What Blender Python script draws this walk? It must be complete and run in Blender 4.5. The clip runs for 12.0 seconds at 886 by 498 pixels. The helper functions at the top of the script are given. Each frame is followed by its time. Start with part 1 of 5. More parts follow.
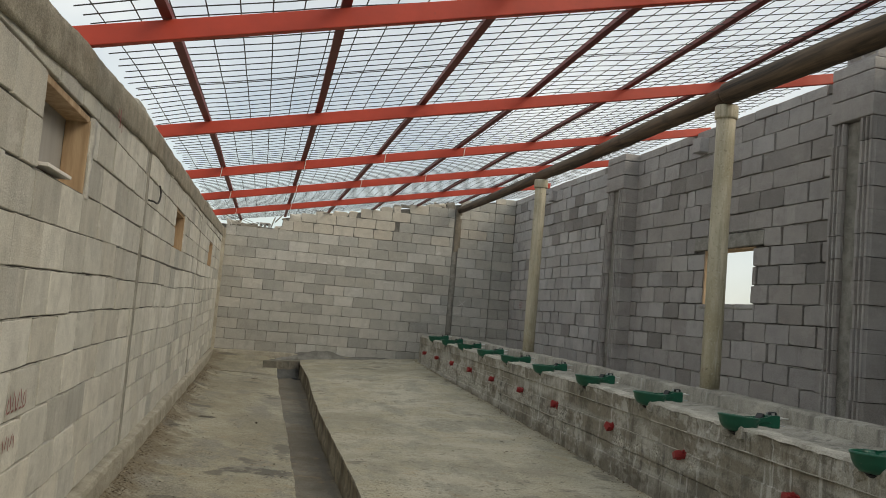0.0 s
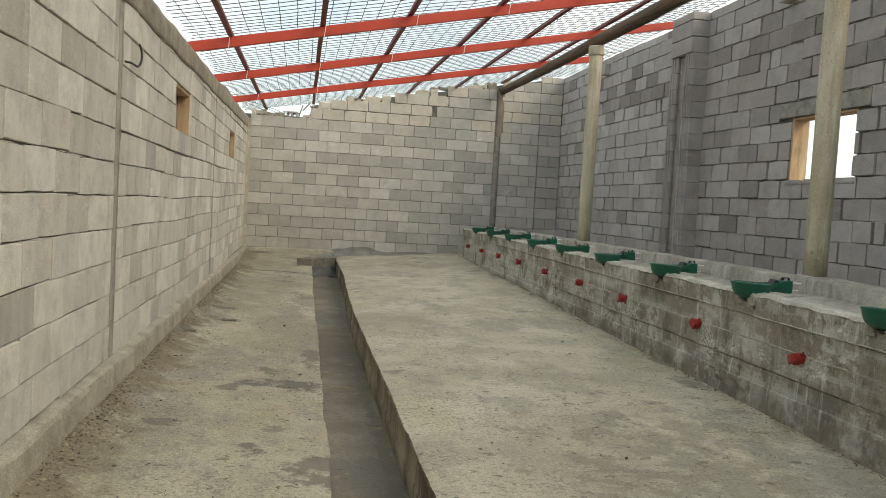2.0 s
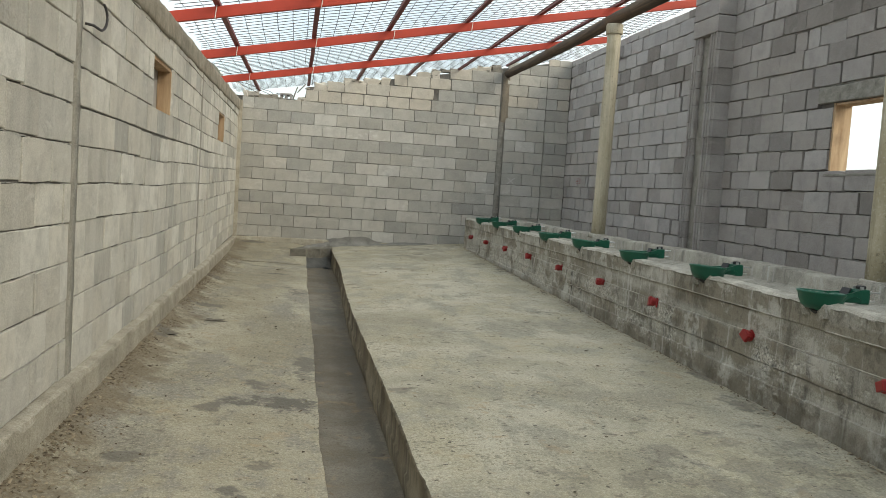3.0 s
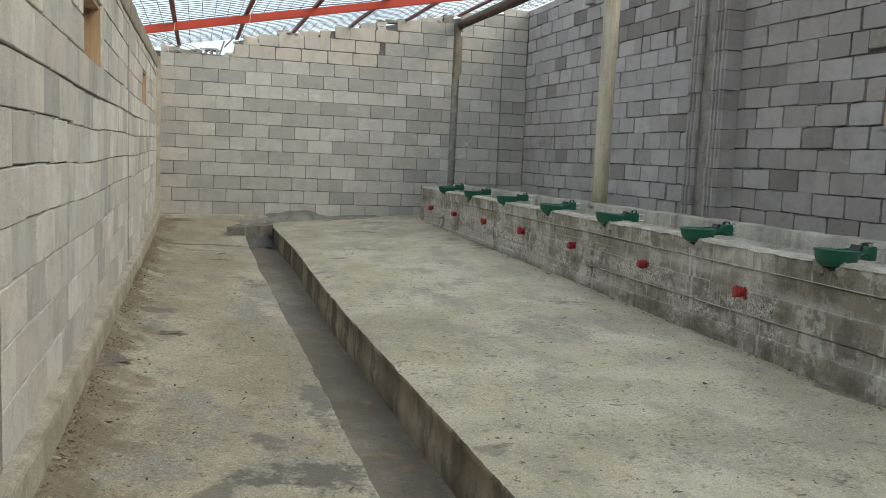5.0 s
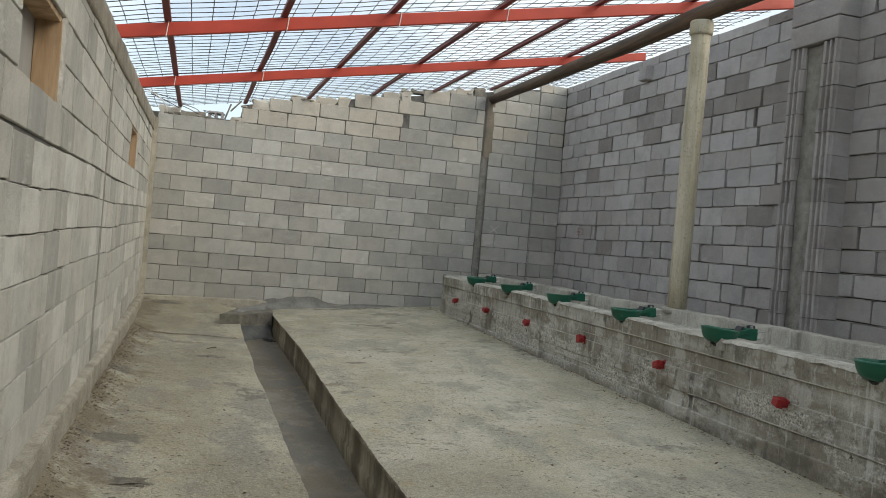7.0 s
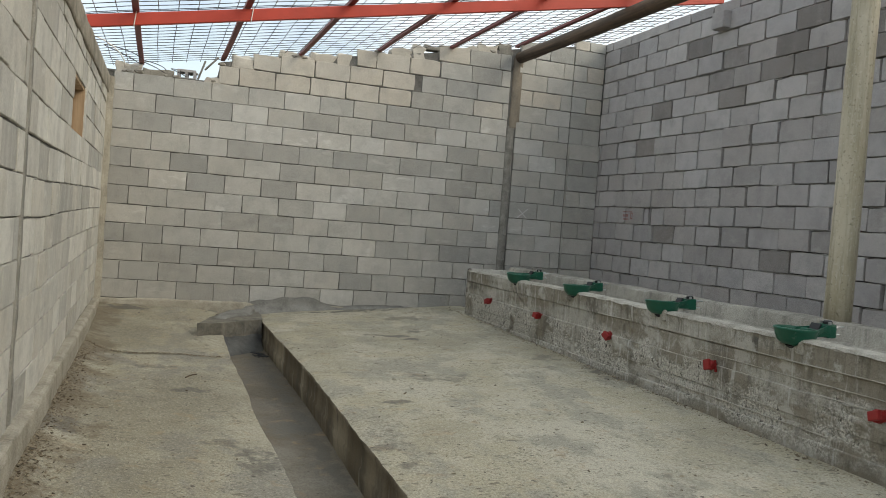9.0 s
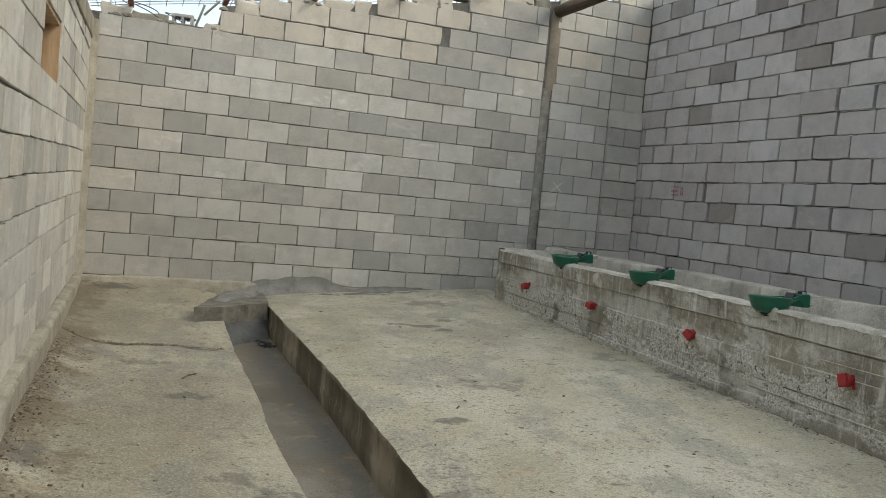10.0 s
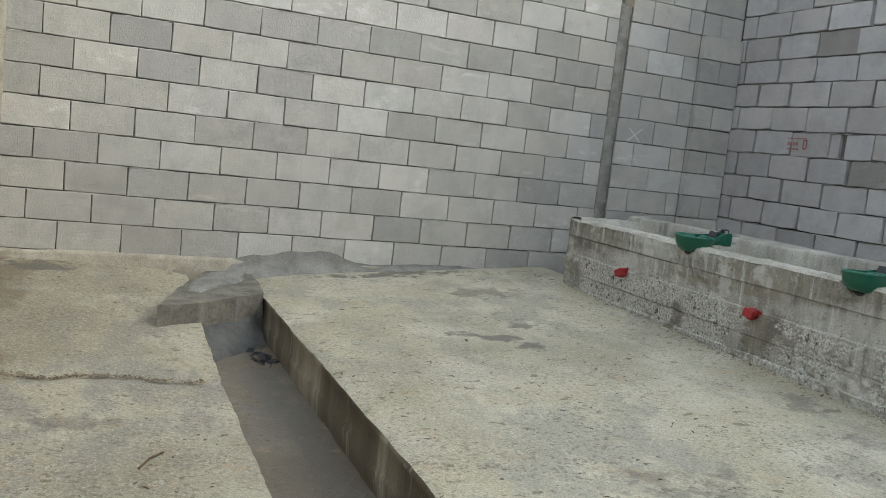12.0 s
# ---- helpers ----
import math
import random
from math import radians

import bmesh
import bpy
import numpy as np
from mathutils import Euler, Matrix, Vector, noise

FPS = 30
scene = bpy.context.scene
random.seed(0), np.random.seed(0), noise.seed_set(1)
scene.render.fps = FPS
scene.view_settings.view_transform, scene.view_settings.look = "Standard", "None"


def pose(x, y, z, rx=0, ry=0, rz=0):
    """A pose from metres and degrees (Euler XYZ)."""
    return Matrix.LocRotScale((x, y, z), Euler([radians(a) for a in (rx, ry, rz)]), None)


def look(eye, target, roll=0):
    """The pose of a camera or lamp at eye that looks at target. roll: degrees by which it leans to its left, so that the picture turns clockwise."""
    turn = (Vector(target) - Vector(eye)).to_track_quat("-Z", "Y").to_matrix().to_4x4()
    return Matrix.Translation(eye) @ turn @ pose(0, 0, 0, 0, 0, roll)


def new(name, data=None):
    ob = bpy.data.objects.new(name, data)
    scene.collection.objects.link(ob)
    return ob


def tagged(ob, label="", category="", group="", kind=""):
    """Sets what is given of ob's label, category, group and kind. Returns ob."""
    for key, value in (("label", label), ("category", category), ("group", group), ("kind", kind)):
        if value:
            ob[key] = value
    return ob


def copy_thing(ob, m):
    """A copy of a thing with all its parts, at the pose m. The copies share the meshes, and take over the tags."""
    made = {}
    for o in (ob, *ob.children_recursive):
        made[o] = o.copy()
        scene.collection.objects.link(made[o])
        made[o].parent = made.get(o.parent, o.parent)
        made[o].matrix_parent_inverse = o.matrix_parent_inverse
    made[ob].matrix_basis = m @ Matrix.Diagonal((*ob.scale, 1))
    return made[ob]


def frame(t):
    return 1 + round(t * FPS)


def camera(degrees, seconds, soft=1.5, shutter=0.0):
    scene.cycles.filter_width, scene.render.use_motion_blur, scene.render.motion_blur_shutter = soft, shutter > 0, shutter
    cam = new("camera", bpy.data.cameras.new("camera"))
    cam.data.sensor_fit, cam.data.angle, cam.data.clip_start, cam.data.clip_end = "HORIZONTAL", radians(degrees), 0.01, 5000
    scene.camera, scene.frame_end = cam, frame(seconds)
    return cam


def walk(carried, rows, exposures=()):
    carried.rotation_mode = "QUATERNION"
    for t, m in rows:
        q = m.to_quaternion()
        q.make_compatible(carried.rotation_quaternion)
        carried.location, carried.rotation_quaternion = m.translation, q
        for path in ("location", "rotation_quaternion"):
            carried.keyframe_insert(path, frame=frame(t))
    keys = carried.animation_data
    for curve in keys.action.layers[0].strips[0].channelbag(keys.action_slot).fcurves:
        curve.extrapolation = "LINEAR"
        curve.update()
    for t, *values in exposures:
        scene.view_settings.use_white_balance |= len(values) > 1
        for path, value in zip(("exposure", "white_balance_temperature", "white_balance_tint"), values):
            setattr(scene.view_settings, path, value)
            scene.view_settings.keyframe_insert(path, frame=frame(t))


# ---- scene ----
cam = camera(56.8, 12.0, soft=0.9)
EXPOSURES = [(0.0, 0.0, 7100, 6.5), (1.5, 0.48, 7200, 5.5), (3.0, 0.57, 6850, 4), (5.5, 0.56, 6500, 6), (6.0, 0.60, 6500, 6), (7.0, 0.36, 6550, 6), (9.5, 0.50, 6680, 6), (10.5, 0.78, 6600, 6), (12.0, 0.98, 6250, 6)]
PATH = [
    (0, (0.877, 1.29, 1.158), (1.297, 3.239, 1.309), 4.9),
    (0.5, (0.938, 1.485, 1.097), (1.318, 3.448, 1.156), 4.0),
    (1, (0.942, 1.793, 1.057), (1.327, 3.755, 1.035), 3.3),
    (1.5, (1.021, 2.113, 1.032), (1.392, 4.077, 0.954), 3.1),
    (2, (1.076, 2.438, 1.047), (1.419, 4.405, 0.939), 3.3),
    (2.5, (1.054, 2.819, 1.058), (1.411, 4.783, 0.93), 3.8),
    (3, (1.077, 3.196, 1.068), (1.436, 5.159, 0.929), 3.8),
    (3.2, (1.079, 3.37, 1.079), (1.441, 5.331, 0.936), 3.8),
    (4.8, (0.626, 4.643, 1.067), (1.201, 6.547, 0.855), 2.9),
    (5, (0.571, 4.773, 1.072), (1.153, 6.674, 0.855), 2.5),
    (5.5, (0.513, 5.112, 1.099), (1.118, 7.008, 0.899), 2.6),
    (6, (0.556, 5.547, 1.115), (1.143, 7.458, 1.061), 3.6),
    (6.5, (0.568, 5.984, 1.09), (1.155, 7.896, 1.078), 4.6),
    (7, (0.622, 6.436, 1.073), (1.208, 8.348, 1.06), 4.9),
    (7.2, (0.653, 6.632, 1.095), (1.229, 8.547, 1.078), 4.6),
    (8.8, (0.578, 8.357, 1.048), (1.227, 10.248, 1.009), 4.1),
    (9, (0.561, 8.603, 1.073), (1.229, 10.487, 1.025), 4.4),
    (9.5, (0.557, 9.174, 1.048), (1.238, 11.054, 0.988), 5.0),
    (10, (0.554, 9.776, 1.046), (1.248, 11.648, 0.934), 5.4),
    (10.5, (0.567, 10.348, 1.05), (1.268, 12.216, 0.912), 5.4),
    (11, (0.594, 10.938, 1.041), (1.301, 12.799, 0.845), 5.5),
    (11.4, (0.622, 11.396, 1.054), (1.363, 13.242, 0.846), 5.5),
    (11.5, (0.629, 11.528, 1.056), (1.382, 13.369, 0.846), 6.1),
    (12, (0.67, 12.123, 1.023), (1.454, 13.948, 0.787), 6.5),
]
walk(cam, [(t, look(eye, target, roll)) for t, eye, target, roll in PATH], EXPOSURES)

# ---- light ----
world = bpy.data.worlds.new("overcast_sky")
scene.world = world
world.use_nodes = True
wt = world.node_tree
wt.nodes.clear()
w_out = wt.nodes.new("ShaderNodeOutputWorld")
w_bg = wt.nodes.new("ShaderNodeBackground")
w_sky = wt.nodes.new("ShaderNodeTexSky")
w_sky.sky_type = "NISHITA"
w_sky.sun_disc = False
w_sky.sun_elevation = radians(33)
w_sky.sun_rotation = radians(130)
w_scale = wt.nodes.new("ShaderNodeMix")
w_scale.data_type = "RGBA"
w_scale.blend_type = "MULTIPLY"
w_scale.inputs["Factor"].default_value = 1.0
w_scale.inputs[7].default_value = (0.12, 0.12, 0.12, 1)
w_tex = wt.nodes.new("ShaderNodeTexCoord")
w_noise = wt.nodes.new("ShaderNodeTexNoise")
w_noise.inputs["Scale"].default_value = 2.2
w_noise.inputs["Detail"].default_value = 5
w_noise.inputs["Roughness"].default_value = 0.55
w_ramp = wt.nodes.new("ShaderNodeMapRange")
w_ramp.inputs["From Min"].default_value = 0.30
w_ramp.inputs["From Max"].default_value = 0.62
w_ramp.inputs["To Min"].default_value = 0.30
w_ramp.inputs["To Max"].default_value = 0.90
w_mix = wt.nodes.new("ShaderNodeMix")
w_mix.data_type = "RGBA"
w_mix.inputs[7].default_value = (0.92, 0.975, 1.04, 1)
wt.links.new(w_tex.outputs["Generated"], w_noise.inputs["Vector"])
wt.links.new(w_noise.outputs["Fac"], w_ramp.inputs["Value"])
wt.links.new(w_sky.outputs["Color"], w_scale.inputs[6])
wt.links.new(w_scale.outputs[2], w_mix.inputs[6])
wt.links.new(w_ramp.outputs["Result"], w_mix.inputs["Factor"])
wt.links.new(w_mix.outputs[2], w_bg.inputs["Color"])
w_bg.inputs["Strength"].default_value = 1.0
wt.links.new(w_bg.outputs["Background"], w_out.inputs["Surface"])

sun_data = bpy.data.lights.new("sun", "SUN")
sun_data.energy = 1.85
sun_data.angle = radians(38)
sun_data.color = (1.0, 0.91, 0.77)
sun = new("sun", sun_data)
sun.matrix_world = look((0, 0, 20), (-5.0, 4.2, 20 - 4.2))


# ---- materials ----
class Nodes:
    """A small builder for one principled material."""

    def __init__(self, name, rough=0.9, metal=0.0):
        self.mat = bpy.data.materials.new(name)
        self.mat.use_nodes = True
        self.t = self.mat.node_tree
        self.bsdf = self.t.nodes["Principled BSDF"]
        self.bsdf.inputs["Roughness"].default_value = rough
        self.bsdf.inputs["Metallic"].default_value = metal
        self.pos = self.t.nodes.new("ShaderNodeNewGeometry").outputs["Position"]

    def node(self, kind, **props):
        n = self.t.nodes.new(kind)
        for k, v in props.items():
            n.inputs[k.replace("_", " ")].default_value = v
        return n

    def link(self, a, b):
        self.t.links.new(a, b)

    def noise(self, scale, detail=4, rough=0.6, stretch=(1, 1, 1), vector=None, distortion=0.0):
        m = self.node("ShaderNodeMapping", Scale=stretch)
        self.link(vector or self.pos, m.inputs["Vector"])
        n = self.node("ShaderNodeTexNoise", Scale=scale, Detail=detail, Roughness=rough, Distortion=distortion)
        self.link(m.outputs["Vector"], n.inputs["Vector"])
        return n.outputs["Fac"]

    def remap(self, value, a, b, c=0.0, d=1.0):
        n = self.node("ShaderNodeMapRange", From_Min=a, From_Max=b, To_Min=c, To_Max=d)
        self.link(value, n.inputs["Value"])
        return n.outputs["Result"]

    def math(self, op, a, b=0.5):
        n = self.t.nodes.new("ShaderNodeMath")
        n.operation = op
        for k, v in ((0, a), (1, b)):
            if isinstance(v, (int, float)):
                n.inputs[k].default_value = v
            else:
                self.link(v, n.inputs[k])
        return n.outputs[0]

    def mix(self, fac, a, b, mode="MIX"):
        n = self.t.nodes.new("ShaderNodeMix")
        n.data_type = "RGBA"
        n.blend_type = mode
        for k, v in ((0, fac), (6, a), (7, b)):
            if isinstance(v, (int, float)):
                n.inputs[k].default_value = v
            elif isinstance(v, tuple):
                n.inputs[k].default_value = (*v, 1)
            else:
                self.link(v, n.inputs[k])
        return n.outputs[2]

    def grey(self, value):
        n = self.t.nodes.new("ShaderNodeCombineColor")
        for k in range(3):
            self.link(value, n.inputs[k])
        return n.outputs[0]

    def piece_random(self):
        info = self.t.nodes.new("ShaderNodeObjectInfo")
        geo = self.t.nodes.new("ShaderNodeNewGeometry")
        return self.math("FRACT", self.math("ADD", info.outputs["Random"], geo.outputs["Random Per Island"]), 0)

    def spot(self, x, y, rx, ry, warp):
        """A soft-edged blotch on the ground: 1 inside, 0 outside, its outline broken by warp."""
        sep = self.t.nodes.new("ShaderNodeSeparateXYZ")
        self.link(self.pos, sep.inputs[0])
        dx = self.math("POWER", self.math("ABSOLUTE", self.math("DIVIDE", self.math("SUBTRACT", sep.outputs[0], x), rx)), 2)
        dy = self.math("POWER", self.math("ABSOLUTE", self.math("DIVIDE", self.math("SUBTRACT", sep.outputs[1], y), ry)), 2)
        d = self.math("ADD", self.math("ADD", dx, dy), self.math("MULTIPLY", warp, 6.0))
        return self.remap(d, 3.75, 3.2)

    def done(self, colour, bump=None, strength=0.4, distance=0.004, rough=None):
        if isinstance(colour, tuple):
            self.bsdf.inputs["Base Color"].default_value = (*colour, 1)
        else:
            self.link(colour, self.bsdf.inputs["Base Color"])
        if bump is not None:
            b = self.node("ShaderNodeBump", Strength=strength, Distance=distance)
            self.link(bump, b.inputs["Height"])
            self.link(b.outputs["Normal"], self.bsdf.inputs["Normal"])
        if rough is not None:
            self.link(rough, self.bsdf.inputs["Roughness"])
        return self.mat


def block_material(name, dark, mid, light, share=0.2, streak=0.0, dust=(0.5, 0.48, 0.44)):
    m = Nodes(name, 0.95)
    r = m.piece_random()
    base = m.mix(m.remap(r, 0.04, 0.5), dark, mid)
    second = m.math("FRACT", m.math("MULTIPLY", r, 17.31), 0)
    third = m.math("FRACT", m.math("MULTIPLY", r, 41.7), 0)
    base = m.mix(m.remap(second, 1 - share - 0.12, 1 - share + 0.08), base, light)
    base = m.mix(m.remap(third, 0.0, 1.0, 0.0, 0.30), base, tuple(c * k for c, k in zip(mid, (1.10, 1.0, 0.86))))
    cloud = m.noise(5.5, 6, 0.7)
    base = m.mix(m.remap(cloud, 0.44, 0.66, 0.0, 0.46), base, tuple(c * 0.70 for c in dark))
    if streak:
        s = m.noise(9.0, 2, 0.5, (1, 1, 0.06))
        base = m.mix(m.remap(s, 0.48, 0.68, 0.0, streak), base, dust)
    grit = m.noise(150, 3, 0.8)
    base = m.mix(m.remap(grit, 0.34, 0.66, 0.0, 1.0), m.mix(0.27, base, (0.05, 0.05, 0.045)), m.mix(0.17, base, (0.85, 0.83, 0.78)))
    pores = m.noise(85, 4, 0.7)
    base = m.mix(m.remap(pores, 0.62, 0.72, 0, 0.4), base, (0.07, 0.07, 0.065))
    smear = m.noise(5.0, 5, 0.7, (1, 1, 2.5))
    base = m.mix(m.remap(smear, 0.58, 0.68, 0, 0.5), base, dust)
    height = m.math("ADD", m.noise(110, 3, 0.75), m.math("MULTIPLY", m.noise(14, 3), 1.4))
    return m.done(base, height, 0.8, 0.006)


# grey blocks, lightened to carry the stronger light on the left wall
BLOCK_LEFT = block_material("brightened_grey_block", (0.37, 0.36, 0.322), (0.575, 0.557, 0.497), (0.73, 0.71, 0.64), 0.30, 0.30, (0.67, 0.655, 0.60))
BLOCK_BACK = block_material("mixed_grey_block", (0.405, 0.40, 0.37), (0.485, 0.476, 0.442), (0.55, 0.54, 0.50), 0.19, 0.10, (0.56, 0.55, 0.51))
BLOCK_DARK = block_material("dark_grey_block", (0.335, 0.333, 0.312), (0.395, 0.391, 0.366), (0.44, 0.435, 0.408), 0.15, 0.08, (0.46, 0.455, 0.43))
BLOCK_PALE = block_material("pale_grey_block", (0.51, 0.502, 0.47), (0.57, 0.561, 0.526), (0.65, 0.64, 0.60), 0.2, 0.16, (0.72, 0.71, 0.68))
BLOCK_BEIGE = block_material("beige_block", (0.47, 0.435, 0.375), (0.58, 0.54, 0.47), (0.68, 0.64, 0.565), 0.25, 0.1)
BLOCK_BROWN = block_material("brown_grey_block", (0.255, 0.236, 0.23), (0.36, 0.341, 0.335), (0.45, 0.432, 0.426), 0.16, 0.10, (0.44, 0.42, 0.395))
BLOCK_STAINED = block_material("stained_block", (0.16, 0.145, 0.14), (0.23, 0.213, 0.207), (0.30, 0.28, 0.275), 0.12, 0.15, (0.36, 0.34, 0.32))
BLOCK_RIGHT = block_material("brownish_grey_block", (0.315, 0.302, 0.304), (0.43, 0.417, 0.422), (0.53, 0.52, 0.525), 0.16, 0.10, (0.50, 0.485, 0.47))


def concrete_material(name, dark, light, scale=1.6, rough=0.9, grain=0.3, drips=0.0, pits=0.0, bump=0.5):
    m = Nodes(name, rough)
    base = m.mix(m.remap(m.noise(scale, 6, 0.62), 0.32, 0.68), dark, light)
    base = m.mix(m.remap(m.noise(scale * 7, 4, 0.6), 0.5, 0.75, 0, 0.35), base, tuple(c * 0.6 for c in dark))
    grit = m.noise(120, 3, 0.75)
    base = m.mix(m.remap(grit, 0.32, 0.7), m.mix(grain, base, (0.06, 0.055, 0.05)), m.mix(grain * 0.5, base, (0.8, 0.77, 0.7)))
    if drips:
        d = m.noise(13, 4, 0.6, (1, 1, 0.09))
        fade = m.math("MULTIPLY", m.remap(d, 0.52, 0.66, 0, drips), m.remap(m.noise(1.9, 3), 0.36, 0.6))
        base = m.mix(fade, base, (0.075, 0.072, 0.066))
        e = m.noise(17, 3, 0.6, (1, 1, 0.12))
        base = m.mix(m.remap(e, 0.60, 0.70, 0, drips * 0.7), base, (0.50, 0.50, 0.48))
    height = m.math("ADD", m.noise(55, 4, 0.7), m.noise(9, 4))
    if pits:
        sep = m.t.nodes.new("ShaderNodeSeparateXYZ")
        m.link(m.pos, sep.inputs[0])
        z = sep.outputs[2]
        belt = m.math("MULTIPLY", m.remap(z, 0.02, 0.10), m.remap(m.math("ADD", z, m.math("MULTIPLY", m.noise(5, 3), 0.16)), 0.50, 0.40))
        zone = m.math("MULTIPLY", belt, m.remap(m.math("ADD", m.noise(1.5, 5, 0.7, (1, 1, 1.6)), m.remap(sep.outputs[1], 8.5, 14.0, -0.10, 0.02)), 0.45, 0.53))
        board = m.noise(0.8, 2, 0.5, (1, 1, 7.5))
        base = m.mix(m.remap(board, 0.47, 0.52, 0, 0.65), base, (0.22, 0.195, 0.148))
        base = m.mix(m.remap(board, 0.43, 0.36, 0, 0.45), base, (0.52, 0.51, 0.465))
        patch = m.noise(2.6, 6, 0.75)
        base = m.mix(m.remap(patch, 0.54, 0.60, 0, 0.55), base, (0.60, 0.59, 0.55))
        base = m.mix(m.remap(patch, 0.46, 0.39, 0, 0.7), base, (0.12, 0.11, 0.09))
        high = m.remap(z, 0.40, 0.54)
        run = m.noise(22, 4, 0.65, (1, 1, 0.06))
        base = m.mix(m.math("MULTIPLY", high, m.remap(run, 0.55, 0.66, 0, 0.65)), base, (0.12, 0.108, 0.082))
        bloom = m.noise(17, 4, 0.65, (1, 1, 0.10))
        base = m.mix(m.remap(bloom, 0.59, 0.66, 0, 0.5), base, (0.62, 0.62, 0.59))
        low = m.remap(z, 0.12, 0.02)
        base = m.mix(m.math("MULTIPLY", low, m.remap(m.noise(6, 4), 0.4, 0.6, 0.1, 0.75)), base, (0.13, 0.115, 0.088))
        stones = m.noise(66, 5, 0.62)
        fine = m.noise(38, 4, 0.75)
        crack = m.noise(21, 6, 0.75)
        base = m.mix(m.math("MULTIPLY", zone, 0.6), base, (0.55, 0.54, 0.495))
        base = m.mix(m.math("MULTIPLY", zone, m.remap(stones, 0.54, 0.61, 0, 0.65)), base, (0.14, 0.13, 0.105))
        base = m.mix(m.math("MULTIPLY", zone, m.remap(stones, 0.48, 0.43, 0, 0.7)), base, (0.68, 0.655, 0.58))
        base = m.mix(m.math("MULTIPLY", zone, m.remap(crack, 0.57, 0.61, 0, 0.9)), base, (0.05, 0.045, 0.038))
        base = m.mix(m.remap(fine, 0.62, 0.68, 0, 0.5), base, (0.09, 0.082, 0.07))
        height = m.math("SUBTRACT", height, m.math("MULTIPLY", m.math("MULTIPLY", stones, zone), pits))
    return m.done(base, height, bump, 0.008)


MORTAR = concrete_material("deep_mortar", (0.04, 0.038, 0.035), (0.17, 0.163, 0.15), 6, 0.97)
MORTAR_BED = concrete_material("squeezed_mortar", (0.38, 0.37, 0.335), (0.72, 0.70, 0.65), 8, 0.97)
MORTAR_DARK = concrete_material("raked_mortar", (0.025, 0.023, 0.022), (0.12, 0.115, 0.11), 6, 0.97)
RING_BEAM = concrete_material("ring_beam_concrete", (0.17, 0.142, 0.093), (0.43, 0.38, 0.285), 5, 0.95, 0.4, 0.15, 0.0, 0.8)
COLUMN = concrete_material("column_concrete", (0.12, 0.115, 0.098), (0.38, 0.365, 0.325), 9, 0.95, 0.45, 0.0, 0.0, 0.8)
GROUT = concrete_material("grey_grout", (0.19, 0.178, 0.145), (0.45, 0.425, 0.36), 9, 0.95, 0.45, 0.0, 0.0, 0.8)
COLUMN_HEAD = concrete_material("brown_column_concrete", (0.13, 0.105, 0.075), (0.27, 0.225, 0.165), 5, 0.95, 0.3)
LIP = concrete_material("footing_concrete", (0.26, 0.23, 0.165), (0.54, 0.495, 0.395), 5, 0.95, 0.4, 0.0, 0.0, 0.8)
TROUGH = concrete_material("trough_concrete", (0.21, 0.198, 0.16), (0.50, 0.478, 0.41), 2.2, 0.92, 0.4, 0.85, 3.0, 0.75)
TROUGH_TOP = concrete_material("trough_render", (0.30, 0.285, 0.235), (0.70, 0.675, 0.59), 6, 0.92, 0.4, 0.0, 0.0, 0.8)
TROUGH_IN = concrete_material("trough_inside_concrete", (0.20, 0.188, 0.152), (0.54, 0.515, 0.44), 2.6, 0.92, 0.4, 0.6, 0.0, 0.8)
SCREED = concrete_material("grey_screed_patch", (0.10, 0.10, 0.093), (0.31, 0.307, 0.285), 5, 0.85, 0.35)
WET = concrete_material("damp_mortar", (0.03, 0.031, 0.03), (0.12, 0.121, 0.114), 6, 0.7, 0.15)
DAM = concrete_material("dam_concrete", (0.055, 0.053, 0.045), (0.26, 0.238, 0.185), 7, 0.92, 0.2, 0.15, 0.0, 0.8)
RUBBLE = concrete_material("rubble", (0.13, 0.12, 0.10), (0.38, 0.35, 0.29), 7, 0.95, 0.4)


